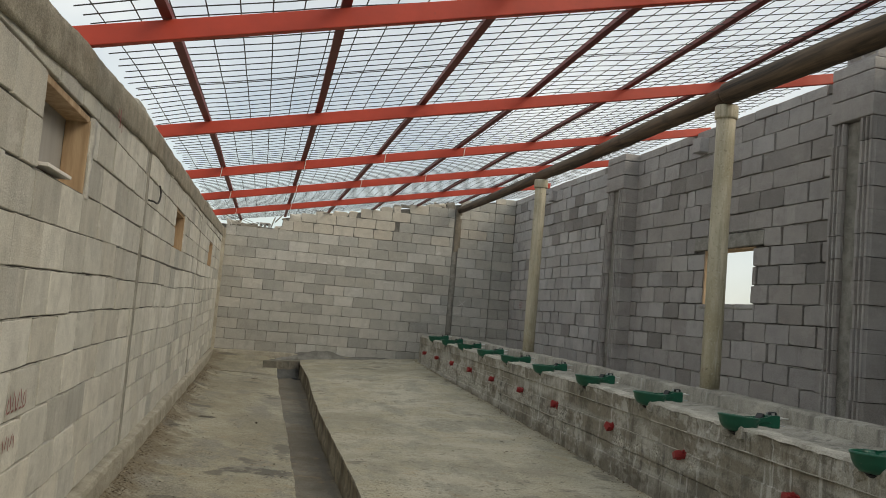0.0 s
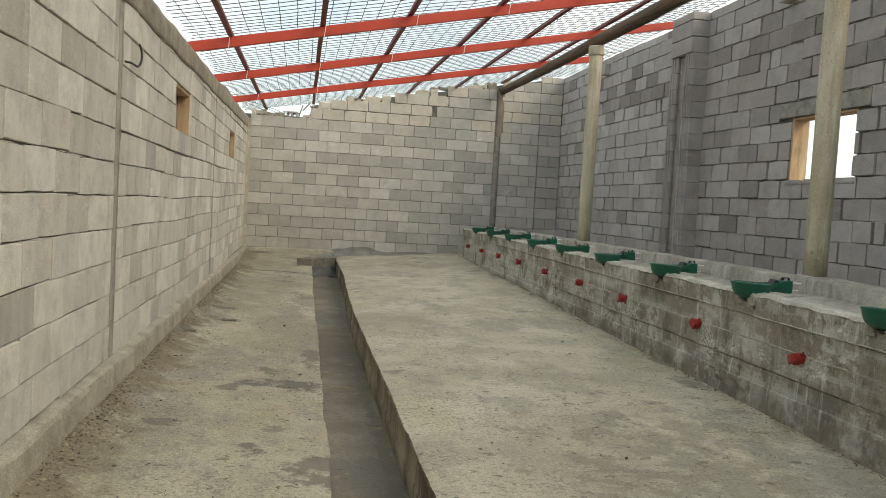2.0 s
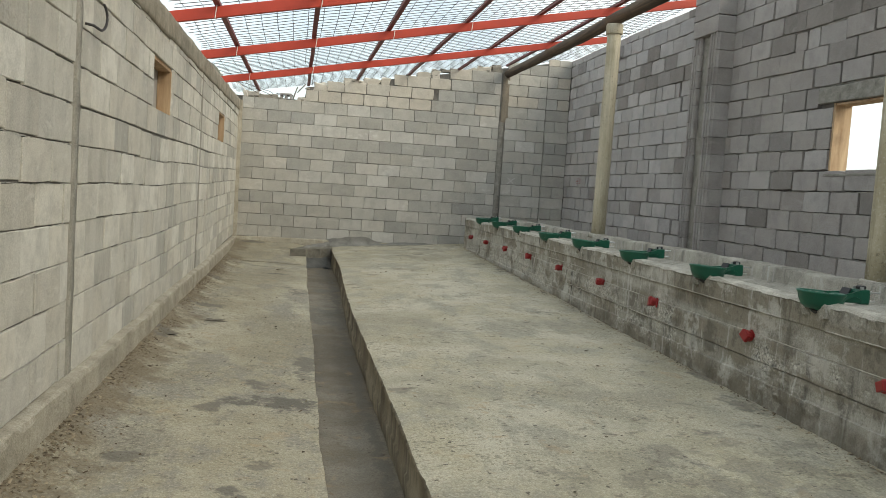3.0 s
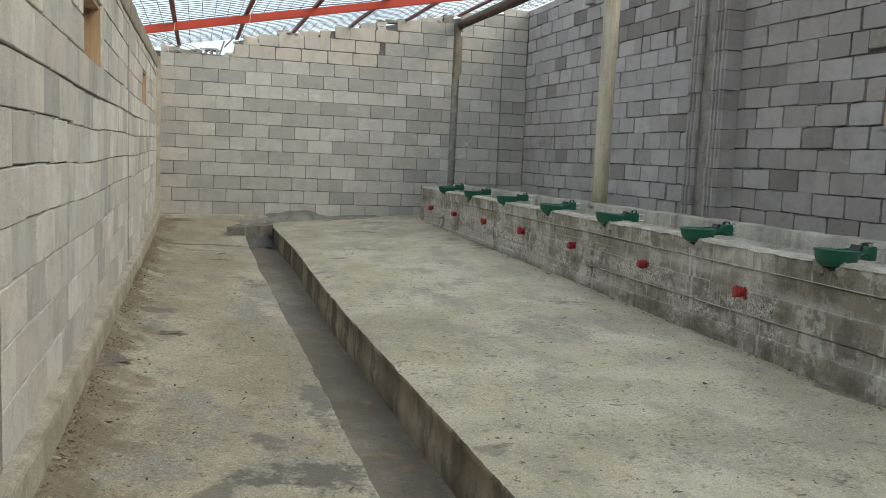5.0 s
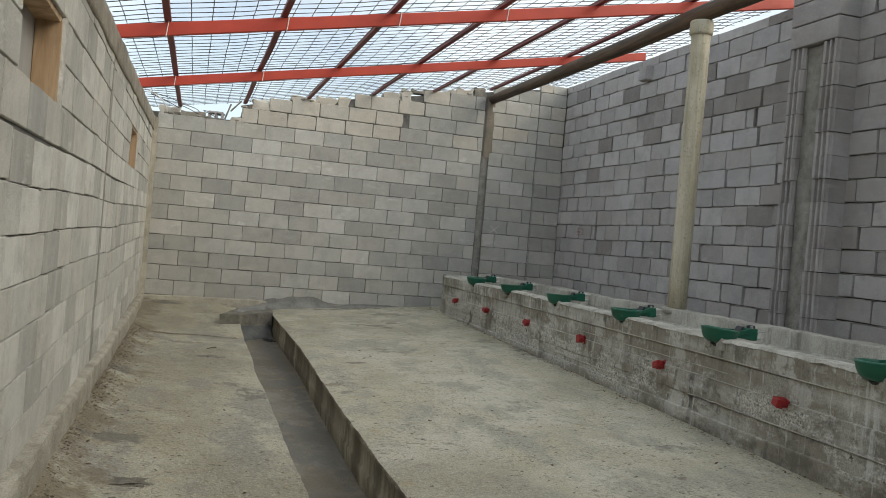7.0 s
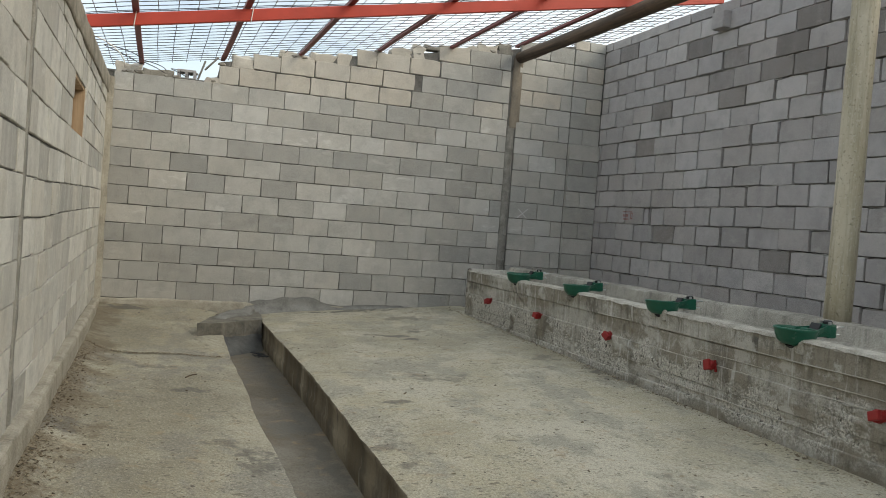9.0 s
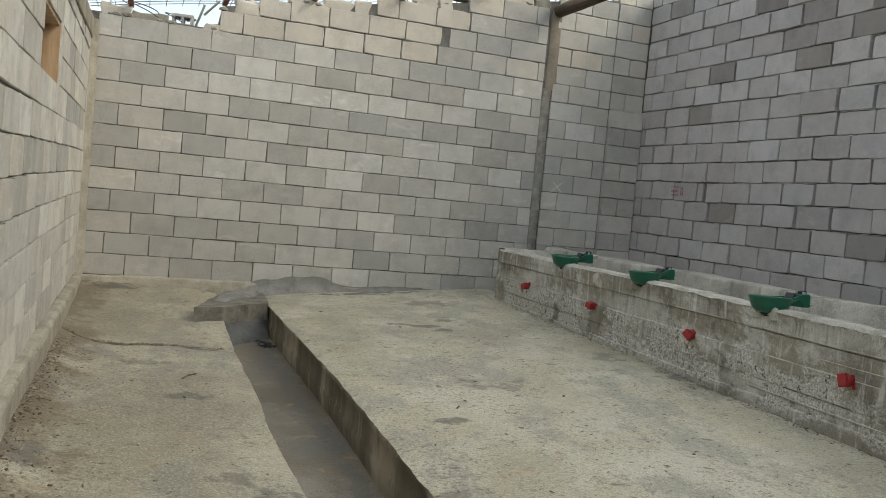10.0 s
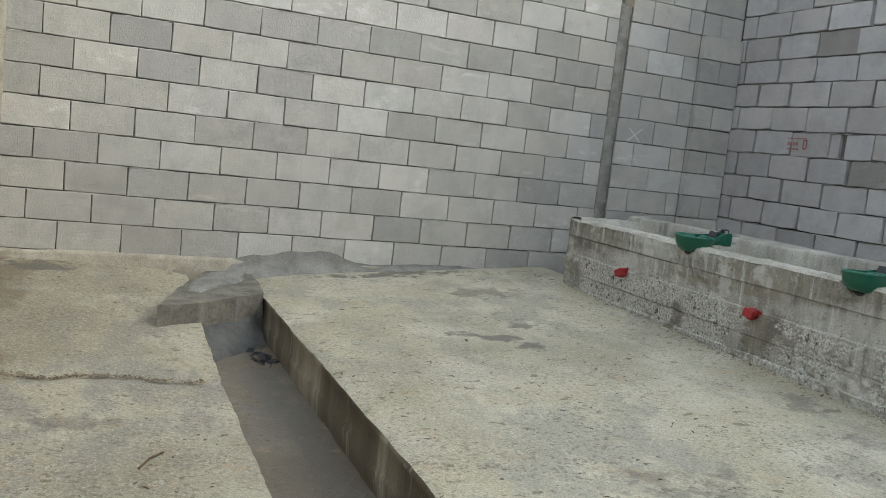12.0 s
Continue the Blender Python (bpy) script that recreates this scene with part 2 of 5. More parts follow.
def floor_material(name, pale, tan, grey, spots, dirt=0.0, pebble=(0.76, 0.71, 0.57)):
    m = Nodes(name, 0.9)
    warp = m.noise(6.5, 5, 0.65)
    base = m.mix(m.remap(m.noise(1.2, 6, 0.7), 0.42, 0.58), pale, tan)
    base = m.mix(m.remap(m.noise(2.3, 6, 0.72, (1, 0.55, 1)), 0.49, 0.58, 0, 0.95), base, grey)
    base = m.mix(m.remap(m.noise(0.55, 4, 0.6), 0.48, 0.62, 0, 0.75), base, tuple(c * 0.68 for c in tan))
    stones = m.noise(58, 3, 0.6)
    base = m.mix(m.remap(stones, 0.54, 0.63, 0, 0.30), base, pebble)
    pits = m.noise(47, 3, 0.6)
    worn = m.remap(m.noise(1.9, 5, 0.7), 0.42, 0.58, 0.25, 1.0)
    base = m.mix(m.math("MULTIPLY", worn, m.remap(pits, 0.54, 0.62, 0, 0.58)), base, (0.17, 0.15, 0.11))
    fine = m.noise(120, 3, 0.7)
    base = m.mix(m.remap(fine, 0.40, 0.62), m.mix(0.34, base, (0.08, 0.072, 0.056)), base)
    scuff = m.noise(9, 6, 0.8, (1, 1.2, 1))
    base = m.mix(m.remap(scuff, 0.585, 0.64, 0, 0.65), base, (0.17, 0.152, 0.12))
    dung = m.noise(8.5, 3, 0.55, (1, 1.5, 1))
    base = m.mix(m.remap(dung, 0.675, 0.70, 0, 0.7), base, (0.16, 0.14, 0.10))
    rust = m.noise(5.5, 4, 0.65)
    base = m.mix(m.remap(rust, 0.60, 0.70, 0, 0.35), base, (0.44, 0.31, 0.17))
    flecks = m.noise(24, 2, 0.5)
    base = m.mix(m.remap(flecks, 0.70, 0.72, 0, 0.85), base, (0.09, 0.075, 0.058))
    if dirt:
        sep = m.t.nodes.new("ShaderNodeSeparateXYZ")
        m.link(m.pos, sep.inputs[0])
        reach = m.math("ADD", sep.outputs[0], m.math("MULTIPLY", m.noise(2.4, 6, 0.75), -1.3))
        base = m.mix(m.remap(reach, -0.34, -0.52, 0, dirt), base, (0.175, 0.14, 0.09))
    for x, y, rx, ry, k in spots:
        base = m.mix(m.math("MULTIPLY", m.spot(x, y, rx, ry, warp), k), base, (0.14, 0.13, 0.11))
    height = m.math("ADD", m.math("SUBTRACT", stones, pits), m.math("MULTIPLY", m.noise(12, 5, 0.7), 1.2))
    return m.done(base, height, 0.8, 0.012)


# damp concrete, its tones lowered further for the shade down in the gutter
GUTTER = floor_material("damp_shaded_gutter_concrete", (0.28, 0.258, 0.21), (0.195, 0.162, 0.115), (0.185, 0.174, 0.147), [(1.58, 8.0, 0.05, 5.0, 0.6), (1.62, 14.0, 0.06, 3.0, 0.6), (1.55, 16.4, 0.2, 0.5, 0.6)], 0.0, (0.23, 0.21, 0.17))
WALK = floor_material("walkway_concrete", (0.53, 0.493, 0.38), (0.43, 0.385, 0.275), (0.34, 0.32, 0.265), [
    (0.40, 18.15, 0.24, 0.20, 0.85), (1.32, 18.2, 0.16, 0.12, 0.7), (0.89, 14.69, 0.17, 0.10, 0.75), (1.00, 13.30, 0.12, 0.10, 0.6),
    (1.17, 12.95, 0.14, 0.34, 0.7), (0.12, 13.5, 0.16, 0.22, 0.6), (1.06, 7.95, 0.33, 0.20, 0.9), (0.68, 7.84, 0.11, 0.14, 0.7),
    (0.88, 8.36, 0.10, 0.20, 0.7), (0.39, 6.96, 0.12, 0.10, 0.7), (0.14, 9.71, 0.12, 0.22, 0.8), (0.28, 11.43, 0.24, 0.13, 0.75),
    (1.22, 8.98, 0.12, 0.5, 0.65), (0.99, 6.90, 0.08, 0.09, 0.6), (0.86, 6.51, 0.12, 0.12, 0.8), (1.19, 6.2, 0.16, 0.26, 0.75), (0.69, 15.54, 0.20, 0.09, 0.5)], 0.75)
SLAB = floor_material("platform_concrete", (0.63, 0.593, 0.47), (0.53, 0.485, 0.35), (0.42, 0.398, 0.32), [
    (3.98, 14.2, 0.16, 0.30, 0.75), (4.02, 13.85, 0.12, 0.26, 0.75), (3.77, 14.83, 0.13, 0.20, 0.5), (3.80, 8.1, 0.10, 0.34, 0.7), (3.66, 7.5, 0.12, 0.16, 0.6),
    (2.83, 16.18, 0.16, 0.13, 0.8), (2.92, 16.02, 0.13, 0.10, 0.8), (3.12, 16.45, 0.10, 0.10, 0.7), (2.65, 16.3, 0.10, 0.08, 0.7), (2.62, 14.26, 0.32, 0.17, 0.5),
    (2.07, 13.55, 0.13, 0.07, 0.75), (1.76, 12.6, 0.10, 0.10, 0.5), (1.79, 12.3, 0.08, 0.07, 0.6), (3.30, 17.38, 0.36, 0.20, 0.5),
    (3.1, 18.15, 0.9, 0.14, 0.85), (3.02, 6.91, 0.13, 0.12, 0.65), (3.45, 10.6, 0.14, 0.12, 0.55), (1.72, 7.7, 0.09, 0.09, 0.55), (3.3, 5.2, 1.2, 1.9, 0.38)])


def riser_material():
    """Boarded edge: brown and grey panels side by side, with pale and dark runs down them."""
    m = Nodes("stained_riser_concrete", 0.85)
    panel = m.noise(2.1, 2, 0.4, (0.1, 1, 0.05))
    base = m.mix(m.remap(panel, 0.40, 0.58), (0.13, 0.105, 0.068), (0.34, 0.30, 0.225))
    base = m.mix(m.remap(m.noise(7, 4, 0.6, (1, 1, 0.35)), 0.46, 0.64, 0, 0.75), base, (0.085, 0.074, 0.054))
    base = m.mix(m.remap(m.noise(9, 4, 0.65, (1, 1, 0.12)), 0.58, 0.66, 0, 0.6), base, (0.42, 0.39, 0.32))
    base = m.mix(m.remap(m.noise(110, 3, 0.75), 0.35, 0.65, 0.25, 0.0), base, (0.05, 0.045, 0.035))
    return m.done(base, m.math("ADD", m.noise(45, 4, 0.7), m.noise(9, 4)), 0.6, 0.008)


RISER = riser_material()


def paint_material(name, colour, wear, rough=0.45):
    m = Nodes(name, rough)
    base = m.mix(m.remap(m.noise(6, 4), 0.35, 0.7, 0, 0.5), colour, tuple(c * 0.7 for c in colour))
    base = m.mix(m.remap(m.noise(22, 4, 0.7), 0.64, 0.72, 0, 0.5), base, wear)
    return m.done(base, m.noise(60, 3), 0.15, 0.002)


RED_STEEL = paint_material("red_oxide_paint", (0.50, 0.055, 0.028), (0.30, 0.05, 0.03), 0.5)
# the purlins' red again, with the battens' shade put into the colour
RED_SHADED = paint_material("shaded_red_oxide_paint", (0.17, 0.026, 0.024), (0.10, 0.02, 0.02), 0.55)
GREEN = paint_material("green_enamel", (0.007, 0.105, 0.062), (0.13, 0.19, 0.15), 0.3)
RED_PLASTIC = paint_material("red_plastic", (0.30, 0.018, 0.018), (0.16, 0.025, 0.022), 0.5)
RED_INK = Nodes("red_stamp_ink", 0.9).done((0.27, 0.115, 0.105))
CHALK = Nodes("chalk", 0.95).done((0.62, 0.62, 0.60))
BLACK = Nodes("black_rubber", 0.6).done((0.02, 0.022, 0.026))
BOLT = Nodes("galvanised_bolt", 0.35, 0.9).done((0.55, 0.56, 0.57))
WIRE = Nodes("bare_steel_wire", 0.7, 0.3).done((0.06, 0.057, 0.06))
TIE = Nodes("pale_binding_wire", 0.6).done((0.75, 0.72, 0.68))


def wood_material(name, dark, light, stretch, scale=14):
    m = Nodes(name, 0.75)
    grain = m.noise(scale, 5, 0.65, stretch, None, 0.6)
    base = m.mix(m.remap(grain, 0.32, 0.68), dark, light)
    base = m.mix(m.remap(m.noise(3.5, 4), 0.55, 0.75, 0, 0.6), base, tuple(c * 0.5 for c in dark))
    return m.done(base, grain, 0.4, 0.004)


LOG = wood_material("weathered_log", (0.022, 0.015, 0.010), (0.155, 0.105, 0.062), (1, 0.05, 1), 20)
LOG_PALE = wood_material("brown_log", (0.026, 0.017, 0.011), (0.15, 0.10, 0.06), (1, 0.05, 1), 20)
BOARD = wood_material("raw_pine_board", (0.30, 0.19, 0.105), (0.54, 0.395, 0.25), (1, 1, 0.08))


def post_material():
    m = Nodes("weathered_pvc", 0.6)
    base = m.mix(m.remap(m.noise(3.0, 5, 0.65, (1, 1, 0.3)), 0.40, 0.62), (0.38, 0.335, 0.225), (0.56, 0.515, 0.40))
    base = m.mix(m.remap(m.noise(22, 4, 0.65, (1, 1, 0.05)), 0.48, 0.64, 0, 0.65), base, (0.27, 0.245, 0.17))
    base = m.mix(m.remap(m.noise(10, 4, 0.7, (1, 1, 0.12)), 0.58, 0.66, 0, 0.6), base, (0.60, 0.57, 0.47))
    base = m.mix(m.remap(m.noise(55, 4, 0.7), 0.56, 0.66, 0, 0.5), base, (0.62, 0.59, 0.50))
    base = m.mix(m.remap(m.noise(48, 3, 0.7), 0.60, 0.66, 0, 0.55), base, (0.12, 0.105, 0.07))
    return m.done(base, m.noise(50, 4), 0.35, 0.004)


PVC = post_material()
EARTH = Nodes("earth", 1.0)
EARTH = EARTH.done(EARTH.mix(EARTH.noise(0.8, 5), (0.16, 0.13, 0.09), (0.27, 0.23, 0.17)))
LITTER = Nodes("dry_litter", 1.0)
LITTER = LITTER.done(LITTER.mix(LITTER.piece_random(), (0.065, 0.046, 0.028), (0.36, 0.30, 0.21)))
CLOD = concrete_material("dry_dung", (0.07, 0.06, 0.042), (0.19, 0.165, 0.12), 14, 1.0, 0.3)
SHEET = Nodes("greenish_plastic", 0.4)
SHEET.bsdf.inputs["Transmission Weight"].default_value = 0.5
SHEET = SHEET.done(SHEET.mix(SHEET.noise(6, 4), (0.55, 0.62, 0.56), (0.72, 0.76, 0.70)))
SHEET_GREY = Nodes("weathered_board_panel", 0.8)
SHEET_GREY = SHEET_GREY.done(SHEET_GREY.mix(SHEET_GREY.noise(12, 4, 0.6, (1, 1, 0.1)), (0.26, 0.25, 0.23), (0.42, 0.40, 0.37)))


# ---- mesh helpers ----
def wob(x, y, z, s=1.0):
    return noise.noise(Vector((x * s, y * s, z * s)))


def add_box(bm, lo, hi, bevel=0.0):
    """A box from corner lo to corner hi, its edges chamfered."""
    made = bmesh.ops.create_cube(bm, size=1.0)["verts"]
    for v in made:
        v.co = Vector([lo[k] + (v.co[k] + 0.5) * (hi[k] - lo[k]) for k in range(3)])
    if bevel:
        edges = list({e for v in made for e in v.link_edges})
        bmesh.ops.bevel(bm, geom=edges, offset=bevel, segments=2, affect="EDGES", profile=0.6)
    return bm


def add_tube(bm, points, radius, sides=10, cap=True):
    """A round bar through points; radius may be one number or one a point."""
    rings = []
    for k, p in enumerate(points):
        a = Vector(points[max(k - 1, 0)])
        b = Vector(points[min(k + 1, len(points) - 1)])
        d = (b - a).normalized()
        u = d.orthogonal().normalized() if abs(d.z) > 0.95 else d.cross(Vector((0, 0, 1))).normalized()
        w = d.cross(u)
        r = radius[k] if isinstance(radius, (list, tuple)) else radius
        rings.append([bm.verts.new(Vector(p) + r * (u * math.cos(2 * math.pi * i / sides) + w * math.sin(2 * math.pi * i / sides))) for i in range(sides)])
    for r0, r1 in zip(rings, rings[1:]):
        for i in range(sides):
            bm.faces.new((r0[i], r0[(i + 1) % sides], r1[(i + 1) % sides], r1[i]))
    if cap:
        bm.faces.new(rings[0])
        bm.faces.new(rings[-1])
    return bm


def add_grid(bm, us, vs, place):
    """A sheet of quads: place(u, v) gives each corner."""
    rows = [[bm.verts.new(place(u, v)) for v in vs] for u in us]
    for a, b in zip(rows, rows[1:]):
        for k in range(len(vs) - 1):
            bm.faces.new((a[k], b[k], b[k + 1], a[k + 1]))
    return rows


def to_mesh(name, bm, material, smooth=False):
    bmesh.ops.recalc_face_normals(bm, faces=bm.faces[:])
    mesh = bpy.data.meshes.new(name)
    bm.to_mesh(mesh)
    bm.free()
    mesh.materials.append(material)
    if smooth:
        for p in mesh.polygons:
            p.use_smooth = True
    return mesh


def part(name, bm, material, parent=None, label="", smooth=False):
    ob = new(name, to_mesh(name, bm, material, smooth))
    if parent is not None:
        ob.parent = parent
    return tagged(ob, label) if label else ob


def span(a, b, step):
    n = max(1, round((b - a) / step))
    return [a + (b - a) * k / n for k in range(n + 1)]


# ---- the plan ----
BACK, RIGHT, START = 18.32, 6.10, -1.2
COURSE = 0.2075
BACK_BASE = 0.042


def trough_face(y):
    return 3.54 + 0.031 * y


def slab_edge(y):
    """Where the platform ends above the gutter."""
    u = min(1.0, max(0.0, (y - 10.5) / 5.0))
    return 1.635 + 0.10 * u * u * (3 - 2 * u)


def slab_z(x, y):
    return -0.06 + (x - 1.70) / 2.2 * (0.02 + 0.0115 * (y - 7.0))


def walk_z(x, y):
    rise = max(0.0, (y - 16.2) / 2.1)
    return -0.185 - 0.035 * x / 1.28 + 0.16 * rise ** 1.6 + 0.105 * max(0.0, 1 - x / 0.36) ** 2 * (1 - min(1.0, rise))


def low_side(y):
    """Height of the low wall's top."""
    if y < 8.4:
        return 2.17 + 0.17 * (1 - ((8.4 - max(y, 4.0)) / 4.4) ** 1.5)
    return 2.34 + 0.014 * (y - 8.4)


def roof_z(x, y):
    low = low_side(y) + 0.012
    return low + (3.385 - low) * x / 4.78


# ---- ground and floors ----
bm = bmesh.new()
add_grid(bm, (-400, -20, -0.3, 6.4, 30, 400), (-400, -20, START, BACK + 0.3, 40, 400), lambda x, y: Vector((x, y, -0.50)))
tagged(part("ground", bm, EARTH), "bare earth ground round the building", "ground", kind="structure")

bm = bmesh.new()
us = span(0.0, 1.18, 0.08) + [1.23, 1.255, 1.27]
vs = span(START, BACK, 0.05)


def walk_place(x, y):
    edge = (x / 1.27) ** 6
    nx = x + edge * (0.018 * wob(3.1, y, 0, 1.1) + 0.007 * wob(7.7, y, 0, 5.0) + 0.006 * wob(2.7, y, 0, 19.0)) + edge * 0.03 * max(0.0, (y - 13) / 4)
    line = 16.13 + 0.4 * max(0.0, 0.5 - x) + 0.08 * wob(x, 0, 2, 2.0)
    crease = (0.016 if y > line else 0.0) - 0.024 * math.exp(-((y - line) / 0.03) ** 2)
    return Vector((nx, y, walk_z(x, y) + crease + 0.006 * wob(x, y, 0.3, 1.3) + 0.004 * wob(x, y, 1.3, 6) - 0.012 * edge))


rows = add_grid(bm, us, vs, walk_place)
low = [bm.verts.new(v.co + Vector((0.008, 0, -0.20))) for v in rows[-1]]
for k in range(len(low) - 1):
    bm.faces.new((rows[-1][k], low[k], low[k + 1], rows[-1][k + 1]))
walkway = tagged(part("floor_walkway", bm, WALK, smooth=True), "stained pale concrete walkway beside the gutter", "floor", kind="structure")

bm = bmesh.new()
add_grid(bm, span(1.20, 1.80, 0.06), span(START, 17.6, 0.1),
         lambda x, y: Vector((x, y, -0.345 + 0.12 * (x - 1.46) ** 2 + 0.006 * wob(x, y, 5, 3))))
tagged(part("floor_gutter", bm, GUTTER, smooth=True), "damp concrete dung gutter floor, darkened for shade in the recess", "floor", kind="structure")

bm = bmesh.new()


def slab_place(x, y):
    edge = max(0.0, 1 - (x - 1.70) / 0.16)
    nx = x + edge * (slab_edge(y) - 1.70 + 0.010 * wob(1.1, y, 4, 1.2) + 0.007 * wob(2.2, y, 9, 7.0) + 0.005 * wob(2.2, y, 9, 21.0))
    return Vector((nx, y, slab_z(x, y) + 0.005 * wob(x, y, 8, 1.1) + 0.0035 * wob(x, y, 3, 5.0) - 0.016 * edge ** 3))


rows = add_grid(bm, [1.70, 1.715, 1.74, 1.80] + span(1.90, 4.30, 0.1), span(START, BACK, 0.04), slab_place)
tagged(part("floor_platform", bm, SLAB, smooth=True), "raised pale concrete standing platform with worn edge", "floor", kind="structure")

bm = bmesh.new()
ring = [bm.verts.new(slab_place(1.70, y) + Vector((0.0, 0, 0.001))) for y in span(START, BACK, 0.04)]
head = list(ring)
for drop, push in ((0.03, -0.006), (0.05, 0.003), (0.16, 0.004), (0.175, -0.006), (0.30, 0.006)):
    low = [bm.verts.new(Vector((slab_edge(v.co.y) + 0.35 * (v.co.x - slab_edge(v.co.y)) + push + 0.006 * wob(v.co.y, drop, 3, 5), v.co.y, -0.06 - drop))) for v in head]
    for k in range(len(low) - 1):
        bm.faces.new((ring[k], low[k], low[k + 1], ring[k + 1]))
    ring = low
tagged(part("platform_riser", bm, RISER, smooth=True), "dark stained concrete edge of the platform above the gutter", "kerb", kind="structure")

bm = bmesh.new()
add_grid(bm, span(4.2, RIGHT + 0.05, 0.2), span(START, BACK, 0.3), lambda x, y: Vector((x, y, -0.10 + 0.006 * wob(x, y, 1, 2))))
tagged(part("floor_alley", bm, WALK), "concrete feed alley floor behind the trough", "floor", kind="structure")

# low slab that closes the gutter, with trowelled screed on it and at its foot
bm = bmesh.new()
top = [(1.03, 17.00), (1.26, 17.14), (1.50, 17.31), (1.73, 17.48), (1.78, 18.30), (1.45, 18.30), (1.18, 17.55)]
tv = [bm.verts.new((x, y, -0.043)) for x, y in top]
lv = [bm.verts.new((x + 0.004, y - 0.004, -0.40)) for x, y in top]
bm.faces.new(tv)
for k in range(len(top)):
    n = (k + 1) % len(top)
    bm.faces.new((tv[k], lv[k], lv[n], tv[n]))
bmesh.ops.subdivide_edges(bm, edges=bm.edges[:], cuts=5, use_grid_fill=True)
for v in bm.verts:
    v.co += 0.012 * Vector((wob(*v.co, 9), wob(v.co.y, v.co.z, v.co.x, 8), 0.8 * wob(v.co.z, v.co.x, v.co.y, 9)))
dam = tagged(part("gutter_dam", bm, DAM, smooth=False), "rough tan and grey concrete slab closing the end of the gutter", "concrete dam")

bm = bmesh.new()


def ridge_place(u, v):
    mid = Vector((1.27 + 0.43 * u, 17.45 + 0.75 * u ** 0.8, 0))
    across = Vector((0.86, -0.50, 0)) * (0.02 + 0.13 * math.sin(math.pi * min(1.0, 0.08 + 0.9 * u))) * (1 + 0.5 * wob(u, v, 4, 4))
    hump = 0.012 + 0.055 * u * (1 - v * v) + 0.006 * wob(u * 3, v, 1, 4) - 0.03 * (abs(v) > 0.95) - 0.03 * (u < 0.01)
    return mid + across * v + Vector((0, 0, -0.047 + hump))


add_grid(bm, span(0, 1, 0.05), span(-1, 1, 0.2), ridge_place)
part("screed_ridge", bm, SCREED, dam, "smooth grey trowelled screed", smooth=True)
bm = bmesh.new()


def plug_place(u, v):
    x = 1.22 + 0.50 * u
    y = 17.14 + 0.35 * u - (0.02 + 0.40 * v) * (1 + 0.35 * wob(u * 3, v, 2, 1.5))
    return Vector((x, y, -0.17 - 0.03 * u - 0.20 * v ** 0.7 + 0.022 * wob(x, y, 1, 7)))


add_grid(bm, span(0, 1, 0.06), span(0, 1, 0.08), plug_place)
part("mortar_plug", bm, WET, dam, "damp grey mortar sloping down into the gutter", smooth=True)

bm = bmesh.new()


def fillet_place(u, v):
    x = 1.42 + 2.4 * u
    ease = min(1.0, u / 0.10, (1 - u) / 0.25)
    h = (0.115 * math.exp(-((x - 2.05) / 0.50) ** 4) + 0.04) * (1 + 0.35 * wob(x, 0, 1, 4) + 0.25 * wob(x, 0, 1, 14)) * ease
    out = (0.16 * math.exp(-((x - 1.75) / 0.35) ** 2) + 0.05) * (1 + 0.6 * wob(x, 3, 1, 4)) * ease
    y0 = BACK + 0.004 - 0.012 * ease - out * (1 - v) ** 2.2
    base = slab_z(x, 18) if x > 1.72 else -0.075
    return Vector((x, y0, base - 0.006 + (h + 0.012) * v ** 1.3))


add_grid(bm, span(0, 1, 0.03), span(0, 1, 0.2), fillet_place)
tagged(part("screed_fillet", bm, SCREED, smooth=True), "trowelled grey mortar fillet along the wall foot", "mortar fillet", kind="structure")

# footing lip along the walls
bm = bmesh.new()
prof = [(-0.02, 0.038), (0.036, 0.034), (0.056, 0.026), (0.062, 0.004), (0.065, -0.24)]
add_grid(bm, span(START, BACK, 0.045), range(len(prof)),
         lambda y, k: Vector((prof[k][0] + (0.014 * wob(0, y, 0, 1.3) + 0.007 * wob(k * 0.2, y, 2, 6) + 0.009 * wob(k, y, 5, 13) * (k < 3)) * (k > 0),
                              y, prof[k][1] + 0.012 * wob(k * 0.3, y, 7, 2.2) + 0.010 * wob(k, y, 7, 12) * (k < 3) - 0.03 * max(0, wob(0, y, 3, 1.1) - 0.15))))
tagged(part("footing_lip", bm, LIP, smooth=False), "rough concrete footing lip at the wall foot", "footing", kind="structure")
bm = bmesh.new()
prof2 = [(0.0, 0.052), (0.022, 0.046), (0.034, 0.025), (0.040, -0.2)]
add_grid(bm, span(0.0, 3.85, 0.06), range(len(prof2)),
         lambda x, k: Vector((x, BACK - prof2[k][0] * (1.0 if x < 1.6 else 0.4) - 0.012 * wob(x, k, 2, 5) * (k > 0), prof2[k][1] - 0.03 * max(0.0, 0.5 - x) + 0.01 * wob(x, k, 0, 5))))
tagged(part("footing_lip_back", bm, LIP, smooth=True), "rough concrete footing under the end wall", "footing", kind="structure")

